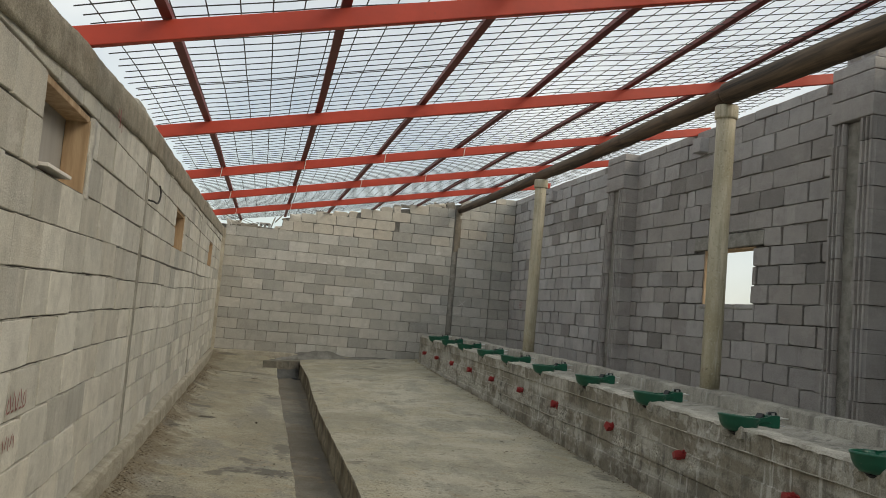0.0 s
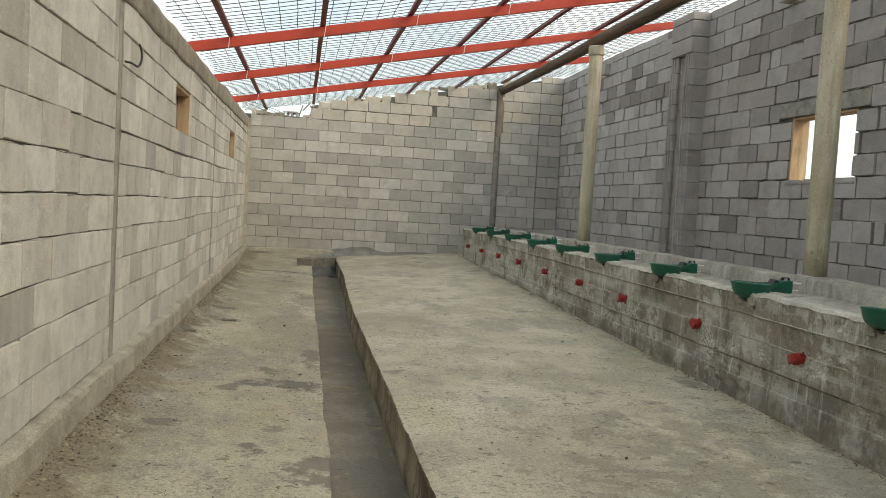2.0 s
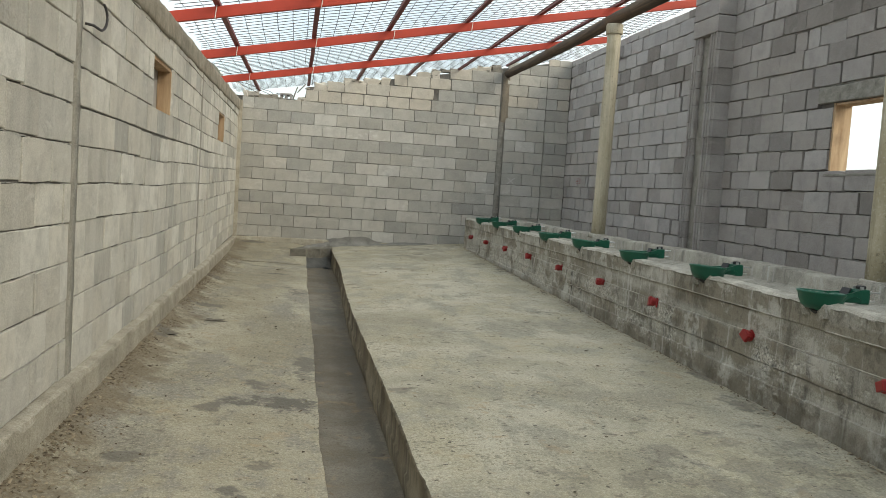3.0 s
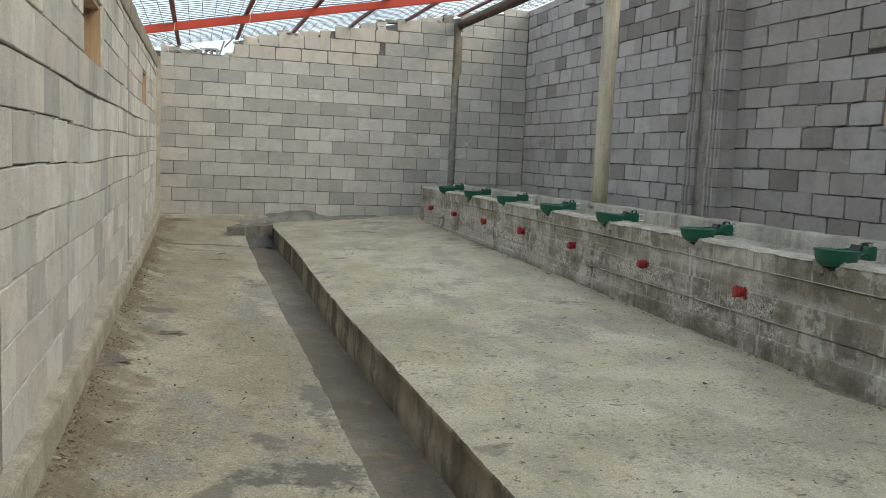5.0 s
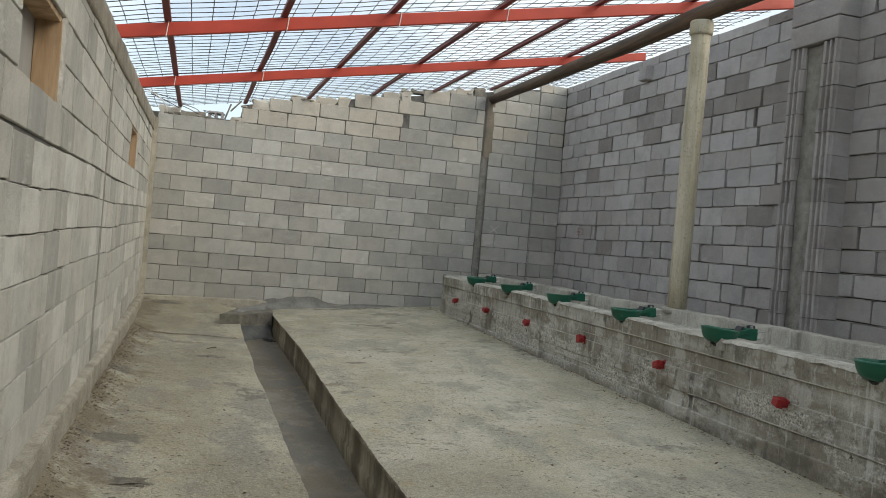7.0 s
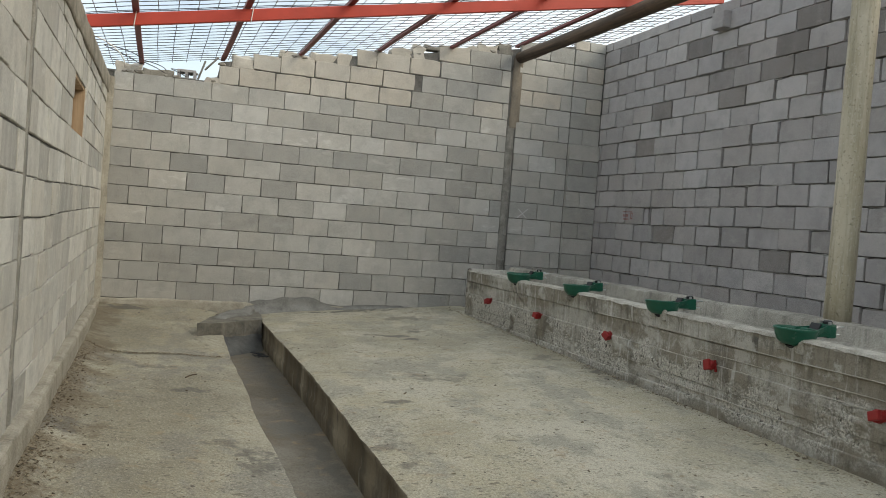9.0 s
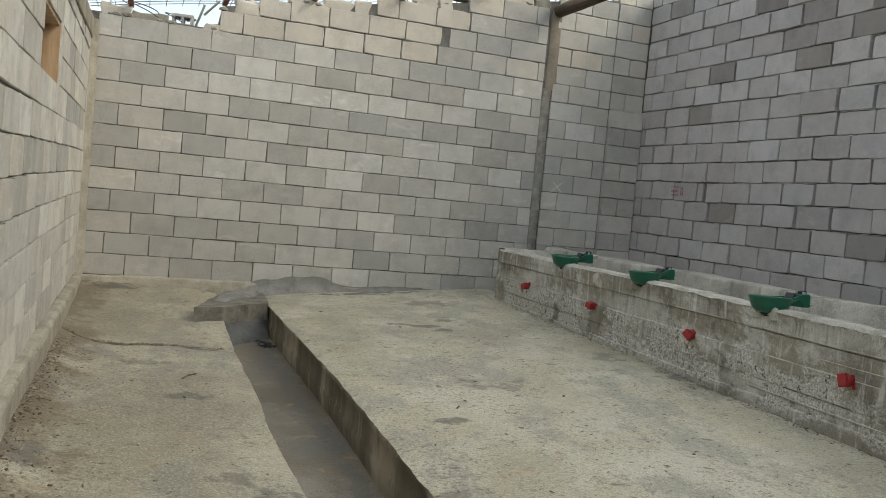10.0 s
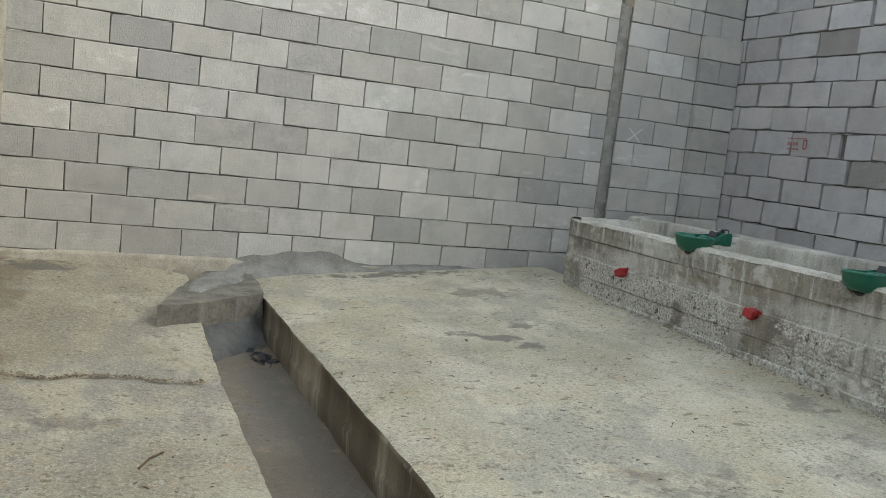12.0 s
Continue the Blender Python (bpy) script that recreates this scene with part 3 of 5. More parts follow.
# ---- block walls ----
def block_mesh(kind, material, length=0.40, height=0.197, ragged=0.0022):
    """The visible shell of one hollow block: worn, slightly ragged edges and chipped corners."""
    rnd = random.Random(kind)
    hx, hz = length / 2, height / 2
    outline = [(-1, -1), (-0.45, -1), (0.4, -1), (1, -1), (1, 0.1), (1, 1), (0.5, 1), (-0.35, 1), (-1, 1), (-1, -0.15)]
    chips = [rnd.uniform(0.0, 2.2 * ragged) * (2.0 if abs(u * v) > 0.9 else 1.0) for u, v in outline]
    rings = []
    for depth, inset, share in ((0.055, 0.0, 0.0), (0.003, 0.0, 1.0), (0.0, 0.0026, 1.15)):
        rings.append([Vector((u * (hx - inset) - math.copysign(min(1, abs(u)), u) * c * share * (abs(u) > 0.9), depth,
                              v * (hz - inset) - math.copysign(1, v) * c * share * (abs(v) > 0.9))) for (u, v), c in zip(outline, chips)])
    bm = bmesh.new()
    rings = [[bm.verts.new(p) for p in r] for r in rings]
    n = len(outline)
    for a, b in zip(rings, rings[1:]):
        for k in range(n):
            bm.faces.new((a[k], a[(k + 1) % n], b[(k + 1) % n], b[k]))
    bm.faces.new(rings[-1])
    return to_mesh("block", bm, material)


def block_set(material, ragged):
    return [block_mesh(k, material, ragged=ragged) for k in range(10)]


def subtract(a, b, holes):
    """The stretches of a..b that no hole covers."""
    out = [(a, b)]
    for h0, h1 in holes:
        nxt = []
        for s, e in out:
            if h1 <= s or h0 >= e:
                nxt.append((s, e))
            else:
                if h0 - s > 0.06:
                    nxt.append((s, h0))
                if e - h1 > 0.06:
                    nxt.append((h1, e))
        out = nxt
    return out


def lay_course(a, b, offset, rnd, length=0.408, gap=0.005):
    """Running bond between a and b: (middle, length) of each block."""
    edges, x = [a], a + offset
    while x < b - 0.07:
        if x - edges[-1] > 0.07:
            edges.append(x + rnd.uniform(-0.015, 0.015))
        x += length + gap
    edges.append(b)
    return [((s + e) / 2, e - s - gap) for s, e in zip(edges, edges[1:])]


def core_boxes(bm, a0, a1, z0, z1, holes, put):
    """The wall's body as boxes round its openings; put(a, b, low, high) adds one."""
    cuts = sorted({a0, a1, *[v for h in holes for v in h[:2]]})
    for s, e in zip(cuts, cuts[1:]):
        inside = [h for h in holes if h[0] <= s and h[1] >= e]
        z = z0
        for h in sorted(inside, key=lambda h: h[2]):
            put(s, e, z, h[2])
            z = h[3]
        put(s, e, z, z1)


def mortar_beds(wall, a0, a1, levels, holes, put, wave, seed):
    """Ragged mortar squeezed out on top of each course, with an open gap left above it."""
    verts, faces = [], []
    for z in levels:
        for s, e in subtract(a0, a1, [h[:2] for h in holes if h[2] - 0.02 < z < h[3] + 0.02]):
            us = span(s, e, 0.028)
            start = len(verts)
            for u in us:
                rag = -0.0022 + 0.0036 * noise.noise(Vector((u * 23, z * 31, seed))) + 0.0050 * noise.noise(Vector((u * 4, z * 17, seed + 3)))
                zz = z + wave(u, z)
                out = 0.0010 + 0.0055 * noise.noise(Vector((u * 5, z * 11, seed + 7)))
                low = 0.004 + 0.010 * max(0.0, noise.noise(Vector((u * 14, z * 19, seed + 9))) + 0.1)
                verts += [put(u, -0.02, zz + 0.0008 + rag), put(u, out, zz - 0.0002 + rag), put(u, out - 0.001, zz - low)]
            for k in range(len(us) - 1):
                i = start + 3 * k
                faces += [(i, i + 3, i + 4, i + 1), (i + 1, i + 4, i + 5, i + 2)]
    mesh = bpy.data.meshes.new("mortar_bed")
    mesh.from_pydata([tuple(v) for v in verts], [], faces)
    mesh.materials.append(MORTAR_BED)
    ob = new("mortar_bed", mesh)
    ob.parent = wall
    tagged(ob, "pale squeezed mortar in the bed joints", kind="stuff")


def build_blocks(wall, pieces, meshes, turn, joined_name):
    """pieces: (place, length, height, single, batch). Single ones become parts, the rest one joined mesh a batch."""
    rest = {}
    rnd = random.Random(len(pieces))
    for place, length, height, single, group in pieces:
        mesh = rnd.choice(meshes[group])
        m = Matrix.Translation(place) @ pose(0, 0, 0, rnd.uniform(-0.3, 0.3), rnd.uniform(-0.35, 0.35), turn + rnd.uniform(-0.6, 0.6)) \
            @ Matrix.Diagonal((length / 0.40, 1, height / 0.197, 1))
        if single:
            ob = new("block", mesh)
            ob.parent = wall
            ob.matrix_basis = m
        else:
            verts, faces = rest.setdefault(group, ([], []))
            start = len(verts)
            verts += [tuple(m @ v.co) for v in mesh.vertices]
            faces += [[start + i for i in p.vertices] for p in mesh.polygons]
    for group, (verts, faces) in rest.items():
        mesh = bpy.data.meshes.new(joined_name)
        mesh.from_pydata(verts, [], faces)
        mesh.materials.append(meshes[group][0].materials[0])
        ob = new(joined_name, mesh)
        ob.parent = wall
        tagged(ob, "farther hollow concrete blocks", kind="stuff")


# left wall: hollow blocks between thin grouted columns, three small windows, a ring beam on top
LEFT_BASE, LEFT_PITCH = 0.029, 0.192
LEFT_WINDOWS = [(4.64, 5.50, 1.572, 1.955), (9.62, 10.50, 1.556, 1.955), (14.68, 15.62, 1.572, 1.975)]
LEFT_COLUMNS = [(7.435, 7.555), (12.66, 12.78), (18.22, 18.32)]


def left_wave(y, z):
    sag = 0.012 * math.exp(-((y - 6.0) / 1.0) ** 2) - 0.022 * math.exp(-((y - 10.1) / 1.1) ** 2) - 0.014 * math.exp(-((y - 13.4) / 0.9) ** 2)
    return sag + 0.03 * min(1.0, max(0.0, (y - 14.0) / 3)) + 0.008 * wob(y, z, 3, 1.3)


bm = bmesh.new()
core_boxes(bm, START - 0.2, BACK, -0.5, 2.10, LEFT_WINDOWS, lambda a, b, lo, hi: add_box(bm, (-0.20, a, lo), (-0.013, b, hi)))
wall_left = tagged(part("wall_left", bm, MORTAR), "long wall of bare grey hollow concrete blocks with thin grouted columns", "wall", kind="structure")

bm = bmesh.new()
us = span(START - 0.2, BACK, 0.07)
ring_prof = [(-0.012, -0.205), (0.010, -0.20), (0.014, -0.17), (0.014, -0.07), (0.009, -0.018), (-0.02, 0.0), (-0.18, -0.005), (-0.20, -0.04), (-0.20, -0.21)]
add_grid(bm, us, range(len(ring_prof)),
         lambda y, k: Vector((ring_prof[k][0] + 0.006 * wob(y, k * 0.4, 1, 2.4) + 0.004 * wob(y, k, 1, 9),
                              y, low_side(y) + ring_prof[k][1] + (0.020 * wob(y, k * 0.2, 9, 1.7) + 0.008 * wob(y, k, 4, 6)) * (0.8 if k < 3 else 1.0))))
tagged(part("ring_beam", bm, RING_BEAM, smooth=True), "rough cast concrete ring beam on the low wall", "beam", kind="structure")

for a, b in LEFT_COLUMNS:
    bm = bmesh.new()
    add_grid(bm, span(-0.02, 2.2, 0.06), (0, 1, 2, 3),
             lambda z, k: Vector(((-0.02, 0.001, 0.001, -0.02)[k] + 0.006 * wob(z, k, a, 7), (a, a + 0.006, b - 0.006, b)[k] + 0.008 * wob(z, k * 0.3, a, 3.5), z)))
    part("grout_column", bm, LIP if a > 18 else GROUT, wall_left, "rough grouted column", smooth=True)

bm = bmesh.new()
add_grid(bm, span(-0.05, 2.46, 0.04), (0, 1, 2, 3, 4),
         lambda z, k: Vector(((-0.01, 0.012, 0.040, 0.058, 0.062)[k] + 0.012 * wob(z, k * 0.3, 3, 4) + 0.006 * wob(z, k, 3, 14),
                              BACK - (0.085, 0.060, 0.034, 0.014, -0.02)[k] + 0.012 * wob(z, k * 0.4, 8, 4) + 0.005 * wob(z, k, 1, 15), z)))
part("corner_grout", bm, LIP, wall_left, "rough tan mortar filling the corner", smooth=True)

# right wall: rows of blocks with two piers and one window
RIGHT_BASE, RIGHT_PITCH = -0.13, 0.2065
RIGHT_WINDOWS = [(9.36, 10.38, 1.48, 2.165)]
bm = bmesh.new()
core_boxes(bm, START - 0.2, BACK + 0.2, -0.5, 3.67, RIGHT_WINDOWS, lambda a, b, lo, hi: add_box(bm, (RIGHT + 0.042, a, lo), (RIGHT + 0.20, b, hi)))
wall_right = tagged(part("wall_right", bm, MORTAR_DARK), "tall wall of bare brownish-grey hollow concrete blocks with piers", "wall", kind="structure")

# back wall, its top following the roof slope
bm = bmesh.new()
rows = [[bm.verts.new((x, y, z)) for x, z in ((-0.2, -0.5), (-0.2, 2.545), (1.13, 2.545), (1.17, 2.78), (RIGHT + 0.2, 3.73), (RIGHT + 0.2, -0.5))] for y in (BACK + 0.016, BACK + 0.2)]
bm.faces.new(rows[0])
bm.faces.new(rows[1])
for k in range(6):
    n = (k + 1) % 6
    bm.faces.new((rows[0][k], rows[0][n], rows[1][n], rows[1][k]))
wall_back = tagged(part("wall_back", bm, MORTAR), "end wall of mixed grey concrete blocks with a stepped ragged top", "wall", kind="structure")

# plain wall that closes the place behind the start
bm = bmesh.new()
add_box(bm, (-0.2, START - 0.2, -0.5), (RIGHT + 0.2, START, 3.0))
tagged(part("wall_front", bm, BLOCK_LEFT), "plain grey block wall closing the barn", "wall", kind="structure")

# piers on the right wall
PIERS = [(12.34, 12.95), (7.33, 7.87)]


def fluted_end(bm, x0, x1, y0, y1, z0, z1):
    """A block end with two shallow grooves, its face towards -x at x0."""
    fr = (0.0, 0.08, 0.20, 0.25, 0.36, 0.41, 0.52, 0.57, 0.68, 0.73, 0.90, 1.0)
    dx = (0.024, 0.0, 0.0, 0.034, 0.034, 0.0, 0.0, 0.034, 0.034, 0.0, 0.0, 0.024)
    ys = [y0 + f * (y1 - y0) for f in fr]
    xs = [x0 + d for d in dx]
    lo = [bm.verts.new((x, y, z0)) for x, y in zip(xs, ys)]
    hi = [bm.verts.new((x, y, z1)) for x, y in zip(xs, ys)]
    for k in range(len(ys) - 1):
        bm.faces.new((lo[k], lo[k + 1], hi[k + 1], hi[k]))
    c = [bm.verts.new((x1, y, z)) for y, z in ((y0, z0), (y1, z0), (y1, z1), (y0, z1))]
    bm.faces.new((lo[0], hi[0], c[3], c[0]))
    bm.faces.new((lo[-1], c[1], c[2], hi[-1]))
    bm.faces.new(lo + [c[1], c[0]])
    bm.faces.new(hi + [c[2], c[3]])


for y0, y1 in PIERS:
    bm = bmesh.new()
    add_box(bm, (5.955, y0 + 0.03, -0.3), (RIGHT + 0.05, y1 - 0.03, 3.66))
    pier = tagged(part("pier", bm, MORTAR_DARK), "concrete block pier with a cast column strip", "pier", kind="structure")
    bm = bmesh.new()
    add_grid(bm, span(-0.1, 3.16, 0.08), (0, 1, 2, 3),
             lambda z, k: Vector(((5.96, 5.925, 5.925, 5.96)[k] + 0.008 * wob(z, k, y0, 6), (y0 + 0.30 * (y1 - y0), y0 + 0.32 * (y1 - y0), y0 + 0.68 * (y1 - y0), y0 + 0.70 * (y1 - y0))[k] + 0.008 * wob(z, k, y0, 4), z)))
    part("column_strip", bm, COLUMN, pier, "cast dark concrete strip", smooth=True)
    rnd = random.Random(int(y0))
    z = RIGHT_BASE
    while z < 3.6:
        top = min(3.69, z + 0.202 - 0.005 * rnd.random())
        if z + 0.1 > 3.17:
            bm = bmesh.new()
            add_box(bm, (5.865, y0, z), (RIGHT + 0.01, y1, top), 0.012)
            part("block", bm, BLOCK_BROWN, pier)
        else:
            bm = bmesh.new()
            j = rnd.uniform(-0.014, 0.012)
            fluted_end(bm, 5.87 + j, RIGHT + 0.02, y0 + j, y0 + 0.31 * (y1 - y0), z, top)
            bmesh.ops.bevel(bm, geom=[e for e in bm.edges if abs(e.verts[0].co.y - e.verts[1].co.y) < 1e-4 and min(v.co.x for v in e.verts) < 5.91 + j and max(v.co.x for v in e.verts) < 5.92 and max(v.co.y for v in e.verts) < y0 + j + 0.001], offset=0.02, segments=3, affect="EDGES")
            part("block", bm, BLOCK_BROWN, pier)
            bm = bmesh.new()
            j = rnd.uniform(-0.014, 0.012)
            fluted_end(bm, 5.875 + j, RIGHT + 0.02, y1 - 0.31 * (y1 - y0), y1 + j, z, top)
            part("block", bm, BLOCK_BROWN, pier)
        z += RIGHT_PITCH

# ---- roof: red purlins, battens in a shade-darkened red, welded mesh ----
BEAMS = [(5.34, 6.40), (8.10, 6.25), (10.74, 6.28), (13.12, 6.12), (15.72, 5.92)]
for y, end in BEAMS:
    bm = bmesh.new()
    add_box(bm, (-0.17, y - 0.025, 0), (end, y + 0.025, 0.10), 0.005)
    for v in bm.verts:
        v.co.z += roof_z(v.co.x, y)
    beam = tagged(part("purlin", bm, RED_STEEL), "red painted steel box purlin under the wire mesh", "purlin", group="roof purlins")
    for x in (-0.172, end + 0.002):
        bm = bmesh.new()
        add_box(bm, (x - 0.002, y - 0.0235, 0.002), (x + 0.002, y + 0.0235, 0.098), 0.001)
        for v in bm.verts:
            v.co.z += roof_z(v.co.x, y)
        part("end_plate", bm, RED_STEEL, beam)

BARS = [0.32, 1.19, 2.06, 3.00, 3.92, 4.88]
for k, x in enumerate(BARS):
    bm = bmesh.new()
    pts = span(2.6, 18.50, 0.6)
    rows = []
    for y in pts:
        s = 0.010 * wob(x, y, 2, 0.7) + 0.011 * x * (min(y, 8.3) - 8.3)
        z = roof_z(x, y) + 0.102 + 0.006 * (wob(x, y, 6, 0.5) + 0.5)
        rows.append([bm.verts.new((x + s + dx, y, z + dz)) for dx, dz in ((-0.025, 0), (0.025, 0), (0.025, 0.03), (-0.025, 0.03))])
    for a, b in zip(rows, rows[1:]):
        for i in range(4):
            bm.faces.new((a[i], a[(i + 1) % 4], b[(i + 1) % 4], b[i]))
    bm.faces.new(rows[0])
    bm.faces.new(rows[-1])
    tagged(part("batten", bm, RED_SHADED), "red painted steel batten, darkened for shade, lying across the purlins", "batten", group="roof battens")


def wire_sheet(y0, y1, lift):
    """A mesh sheet: long wires along the barn, cross wires lying on them."""
    sheet = tagged(new("wire_mesh"), "sheet of welded steel wire mesh covering the open roof", "wire mesh", group="roof mesh sheets")

    def wire(points, r=0.0034):
        verts, faces = [], []
        for k, p in enumerate(points):
            a, b = Vector(points[max(k - 1, 0)]), Vector(points[min(k + 1, len(points) - 1)])
            d = (b - a).normalized()
            u = d.cross(Vector((0, 0, 1))).normalized()
            w = d.cross(u)
            for q in ((1, 0), (0, 1), (-1, 0), (0, -1)):
                verts.append(tuple(Vector(p) + r * (u * q[0] + w * q[1])))
        for k in range(len(points) - 1):
            for i in range(4):
                j = (i + 1) % 4
                faces.append((4 * k + i, 4 * k + j, 4 * k + 4 + j, 4 * k + 4 + i))
        mesh = bpy.data.meshes.new("wire")
        mesh.from_pydata(verts, [], faces)
        mesh.materials.append(WIRE)
        new("wire", mesh).parent = sheet

    def height(x, y):
        sag = 0.03 * math.sin(math.pi * ((x - 0.27) / 0.95 % 1.0)) * (0.5 + wob(x, y, 3, 0.5))
        return roof_z(x, y) + 0.138 + lift - 0.7 * max(-0.01, sag) + 0.012 * wob(x, y, 4, 0.9)

    rnd = random.Random(int(y0 * 10))
    x = 0.02
    while x < 6.25:
        wire([(x + 0.008 * wob(x, y, 7, 1.5), y, height(x, y)) for y in span(y0, y1, 0.3)])
        x += 0.155
    y = y0 + 0.02
    while y < y1:
        e = rnd.uniform(-0.10, -0.04)
        wire([(xx, y + 0.010 * wob(xx, y, 9, 1.2), height(xx, y) + 0.005) for xx in span(e, 6.27 + rnd.uniform(0, 0.05), 0.3)])
        y += 0.15


for y0, y1, lift in ((2.4, 6.95, 0.0), (6.97, 11.87, 0.006), (11.89, 15.85, 0.0), (15.87, 18.7, 0.006)):
    wire_sheet(y0, y1, lift)

# pale wire ties round purlins
TIES = [(10.74, 0.30), (10.74, 1.21), (10.74, 2.12), (10.74, 3.06), (13.12, 0.31), (13.12, 1.21), (13.12, 2.12), (13.12, 3.06), (15.72, 0.31), (15.72, 1.22)]
for y, x in TIES:
    bm = bmesh.new()
    z = roof_z(x, y)
    loop = [(x, y - 0.030, z - 0.006), (x + 0.004, y + 0.030, z - 0.006), (x + 0.006, y + 0.030, z + 0.108), (x + 0.012, y - 0.030, z + 0.108), (x, y - 0.030, z - 0.006)]
    add_tube(bm, loop, 0.004, 6)
    tagged(part("wire_tie", bm, TIE), "pale wire tie looped round a purlin", "wire tie", group="purlin ties")

# ridge log on two pipe posts
def log_centre(y):
    return Vector((4.735 + 0.013 * (y - 7.8) + 0.018 * wob(0, y, 1, 0.5), y,
                   3.285 + 0.0055 * (y - 7.8) - 0.022 * max(0, 7.8 - y) + 0.0004 * max(0, y - 12.7) ** 2 + 0.012 * wob(2, y, 1, 0.6)))


for y0, y1, girth, lift, wood, label in ((2.6, 7.76, 0.108, 0.012, LOG, "thick dark weathered log carrying the nearer purlins"),
                                         (7.78, 18.55, 0.088, -0.006, LOG_PALE, "slimmer brown log carrying the farther purlins")):
    bm = bmesh.new()
    ys = [y0, y0 + 0.012] + span(y0 + 0.04, y1 - 0.04, 0.22) + [y1 - 0.012, y1]
    add_tube(bm, [log_centre(y) + Vector((0, 0, lift)) for y in ys],
             [(0.86 if y in (y0, y1) else 1.0) * (girth - 0.0016 * (y - y0) + 0.006 * wob(5, y, 2, 0.9) + 0.005 * wob(1, y, 2, 3)) for y in ys], 18)
    tagged(part("roof_log", bm, wood, smooth=True), label, "log beam", group="roof logs")

for x, y in ((4.77, 7.83), (4.725, 12.69)):
    bm = bmesh.new()
    lean = -0.008
    add_tube(bm, [(x + lean * (1 - k / 10) + 0.004 * wob(x, k, 2, 0.4), y, 0.66 + 2.46 * k / 10) for k in range(11)], [0.083 + 0.0015 * wob(k, x, y, 0.8) for k in range(11)], 24)
    post = tagged(part("pipe_post", bm, PVC, smooth=True), "tall weathered yellowish plastic pipe post standing on the trough", "post", group="roof posts")
    bm = bmesh.new()
    add_tube(bm, [(x, y, 3.075), (x, y, 3.085), (x, y, 3.095), (x, y, 3.19), (x, y, 3.20)], [0.086, 0.099, 0.101, 0.101, 0.095], 24)
    part("collar", bm, PVC, post, "pipe socket collar", smooth=True)
    bm = bmesh.new()
    add_tube(bm, [(x - 0.01, y, 0.640), (x - 0.01, y, 0.668), (x, y, 0.682)], [0.125, 0.115, 0.085], 14)
    for v in bm.verts:
        v.co.x += 0.02 * wob(*v.co, 9)
        v.co.y += 0.02 * wob(v.co.y, v.co.z, v.co.x, 9)
    part("mortar_collar", bm, TROUGH_TOP, post, "mortar haunch at the foot", smooth=True)

# ---- feed trough ----
TROUGH_END = 17.63
bm = bmesh.new()
BANDS = [(-0.30, -0.010), (0.10, -0.008), (0.105, 0.002), (0.20, 0.002), (0.205, -0.004), (0.345, -0.004), (0.35, 0.007), (0.485, 0.006), (0.49, -0.004), (0.60, -0.004)]
zs = [-0.30, -0.05, 0.02, 0.06, 0.098, 0.103, 0.108, 0.14, 0.17, 0.198, 0.203, 0.208, 0.24, 0.27, 0.30, 0.342, 0.347, 0.352, 0.38, 0.41, 0.45, 0.482, 0.487, 0.492, 0.53, 0.56, 0.60]
GROOVES = (0.103, 0.203, 0.347, 0.487)


def trough_push(y, z):
    off = 0.0
    for (z0, a), (z1, b) in zip(BANDS, BANDS[1:]):
        if z0 <= z <= z1:
            off = a
    cell = math.floor((y + 2.0 * math.floor(z / 0.14)) / 2.9)
    off += 0.011 * math.sin(cell * 12.9)
    for k, g in enumerate(GROOVES):
        if abs(z - g) < 0.002 and noise.noise(Vector((y * 0.8, k * 3.3, 1))) > 0.10:
            off += 0.009
    rough = max(0.0, noise.noise(Vector((y * 0.9, z * 2.5, 5))) + 0.05)
    return off + 0.045 * rough * noise.noise(Vector((y * 17, z * 21, 3))) + 0.006 * wob(y, z, 2, 5)


def trough_top(y):
    return 0.622 + 0.010 * wob(y, 0, 3, 1.2) + 0.005 * wob(y, 0, 8, 7)


def trough_place(y, k):
    xf = trough_face(y)
    if k < len(zs):
        return Vector((xf + trough_push(y, zs[k]), y, zs[k]))
    tail = [(0.000, -0.016), (0.014, 0.0), (0.075, 0.006), (0.125, 0.0), (0.145, -0.02), (0.15, -0.12)]
    dx, dz = tail[k - len(zs)]
    crumb = 0.009 * wob(y, k, 2, 15) if k < len(zs) + 2 else 0.006 * wob(y, k, 2, 15)
    return Vector((xf + dx + 0.012 * wob(y, k, 1, 4) + crumb, y, trough_top(y) + dz + 0.008 * wob(y, k, 6, 6) + 0.7 * crumb))


add_grid(bm, span(2.0, TROUGH_END, 0.035), range(len(zs) + 1), trough_place)
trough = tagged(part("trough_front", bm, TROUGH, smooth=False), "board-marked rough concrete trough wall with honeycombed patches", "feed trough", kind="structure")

bm = bmesh.new()
add_grid(bm, span(2.0, TROUGH_END, 0.035), range(len(zs), len(zs) + 6), trough_place)
tagged(part("trough_lip", bm, TROUGH_TOP, smooth=False), "pale crumbly mortar lip on the trough wall", "feed trough", kind="structure")

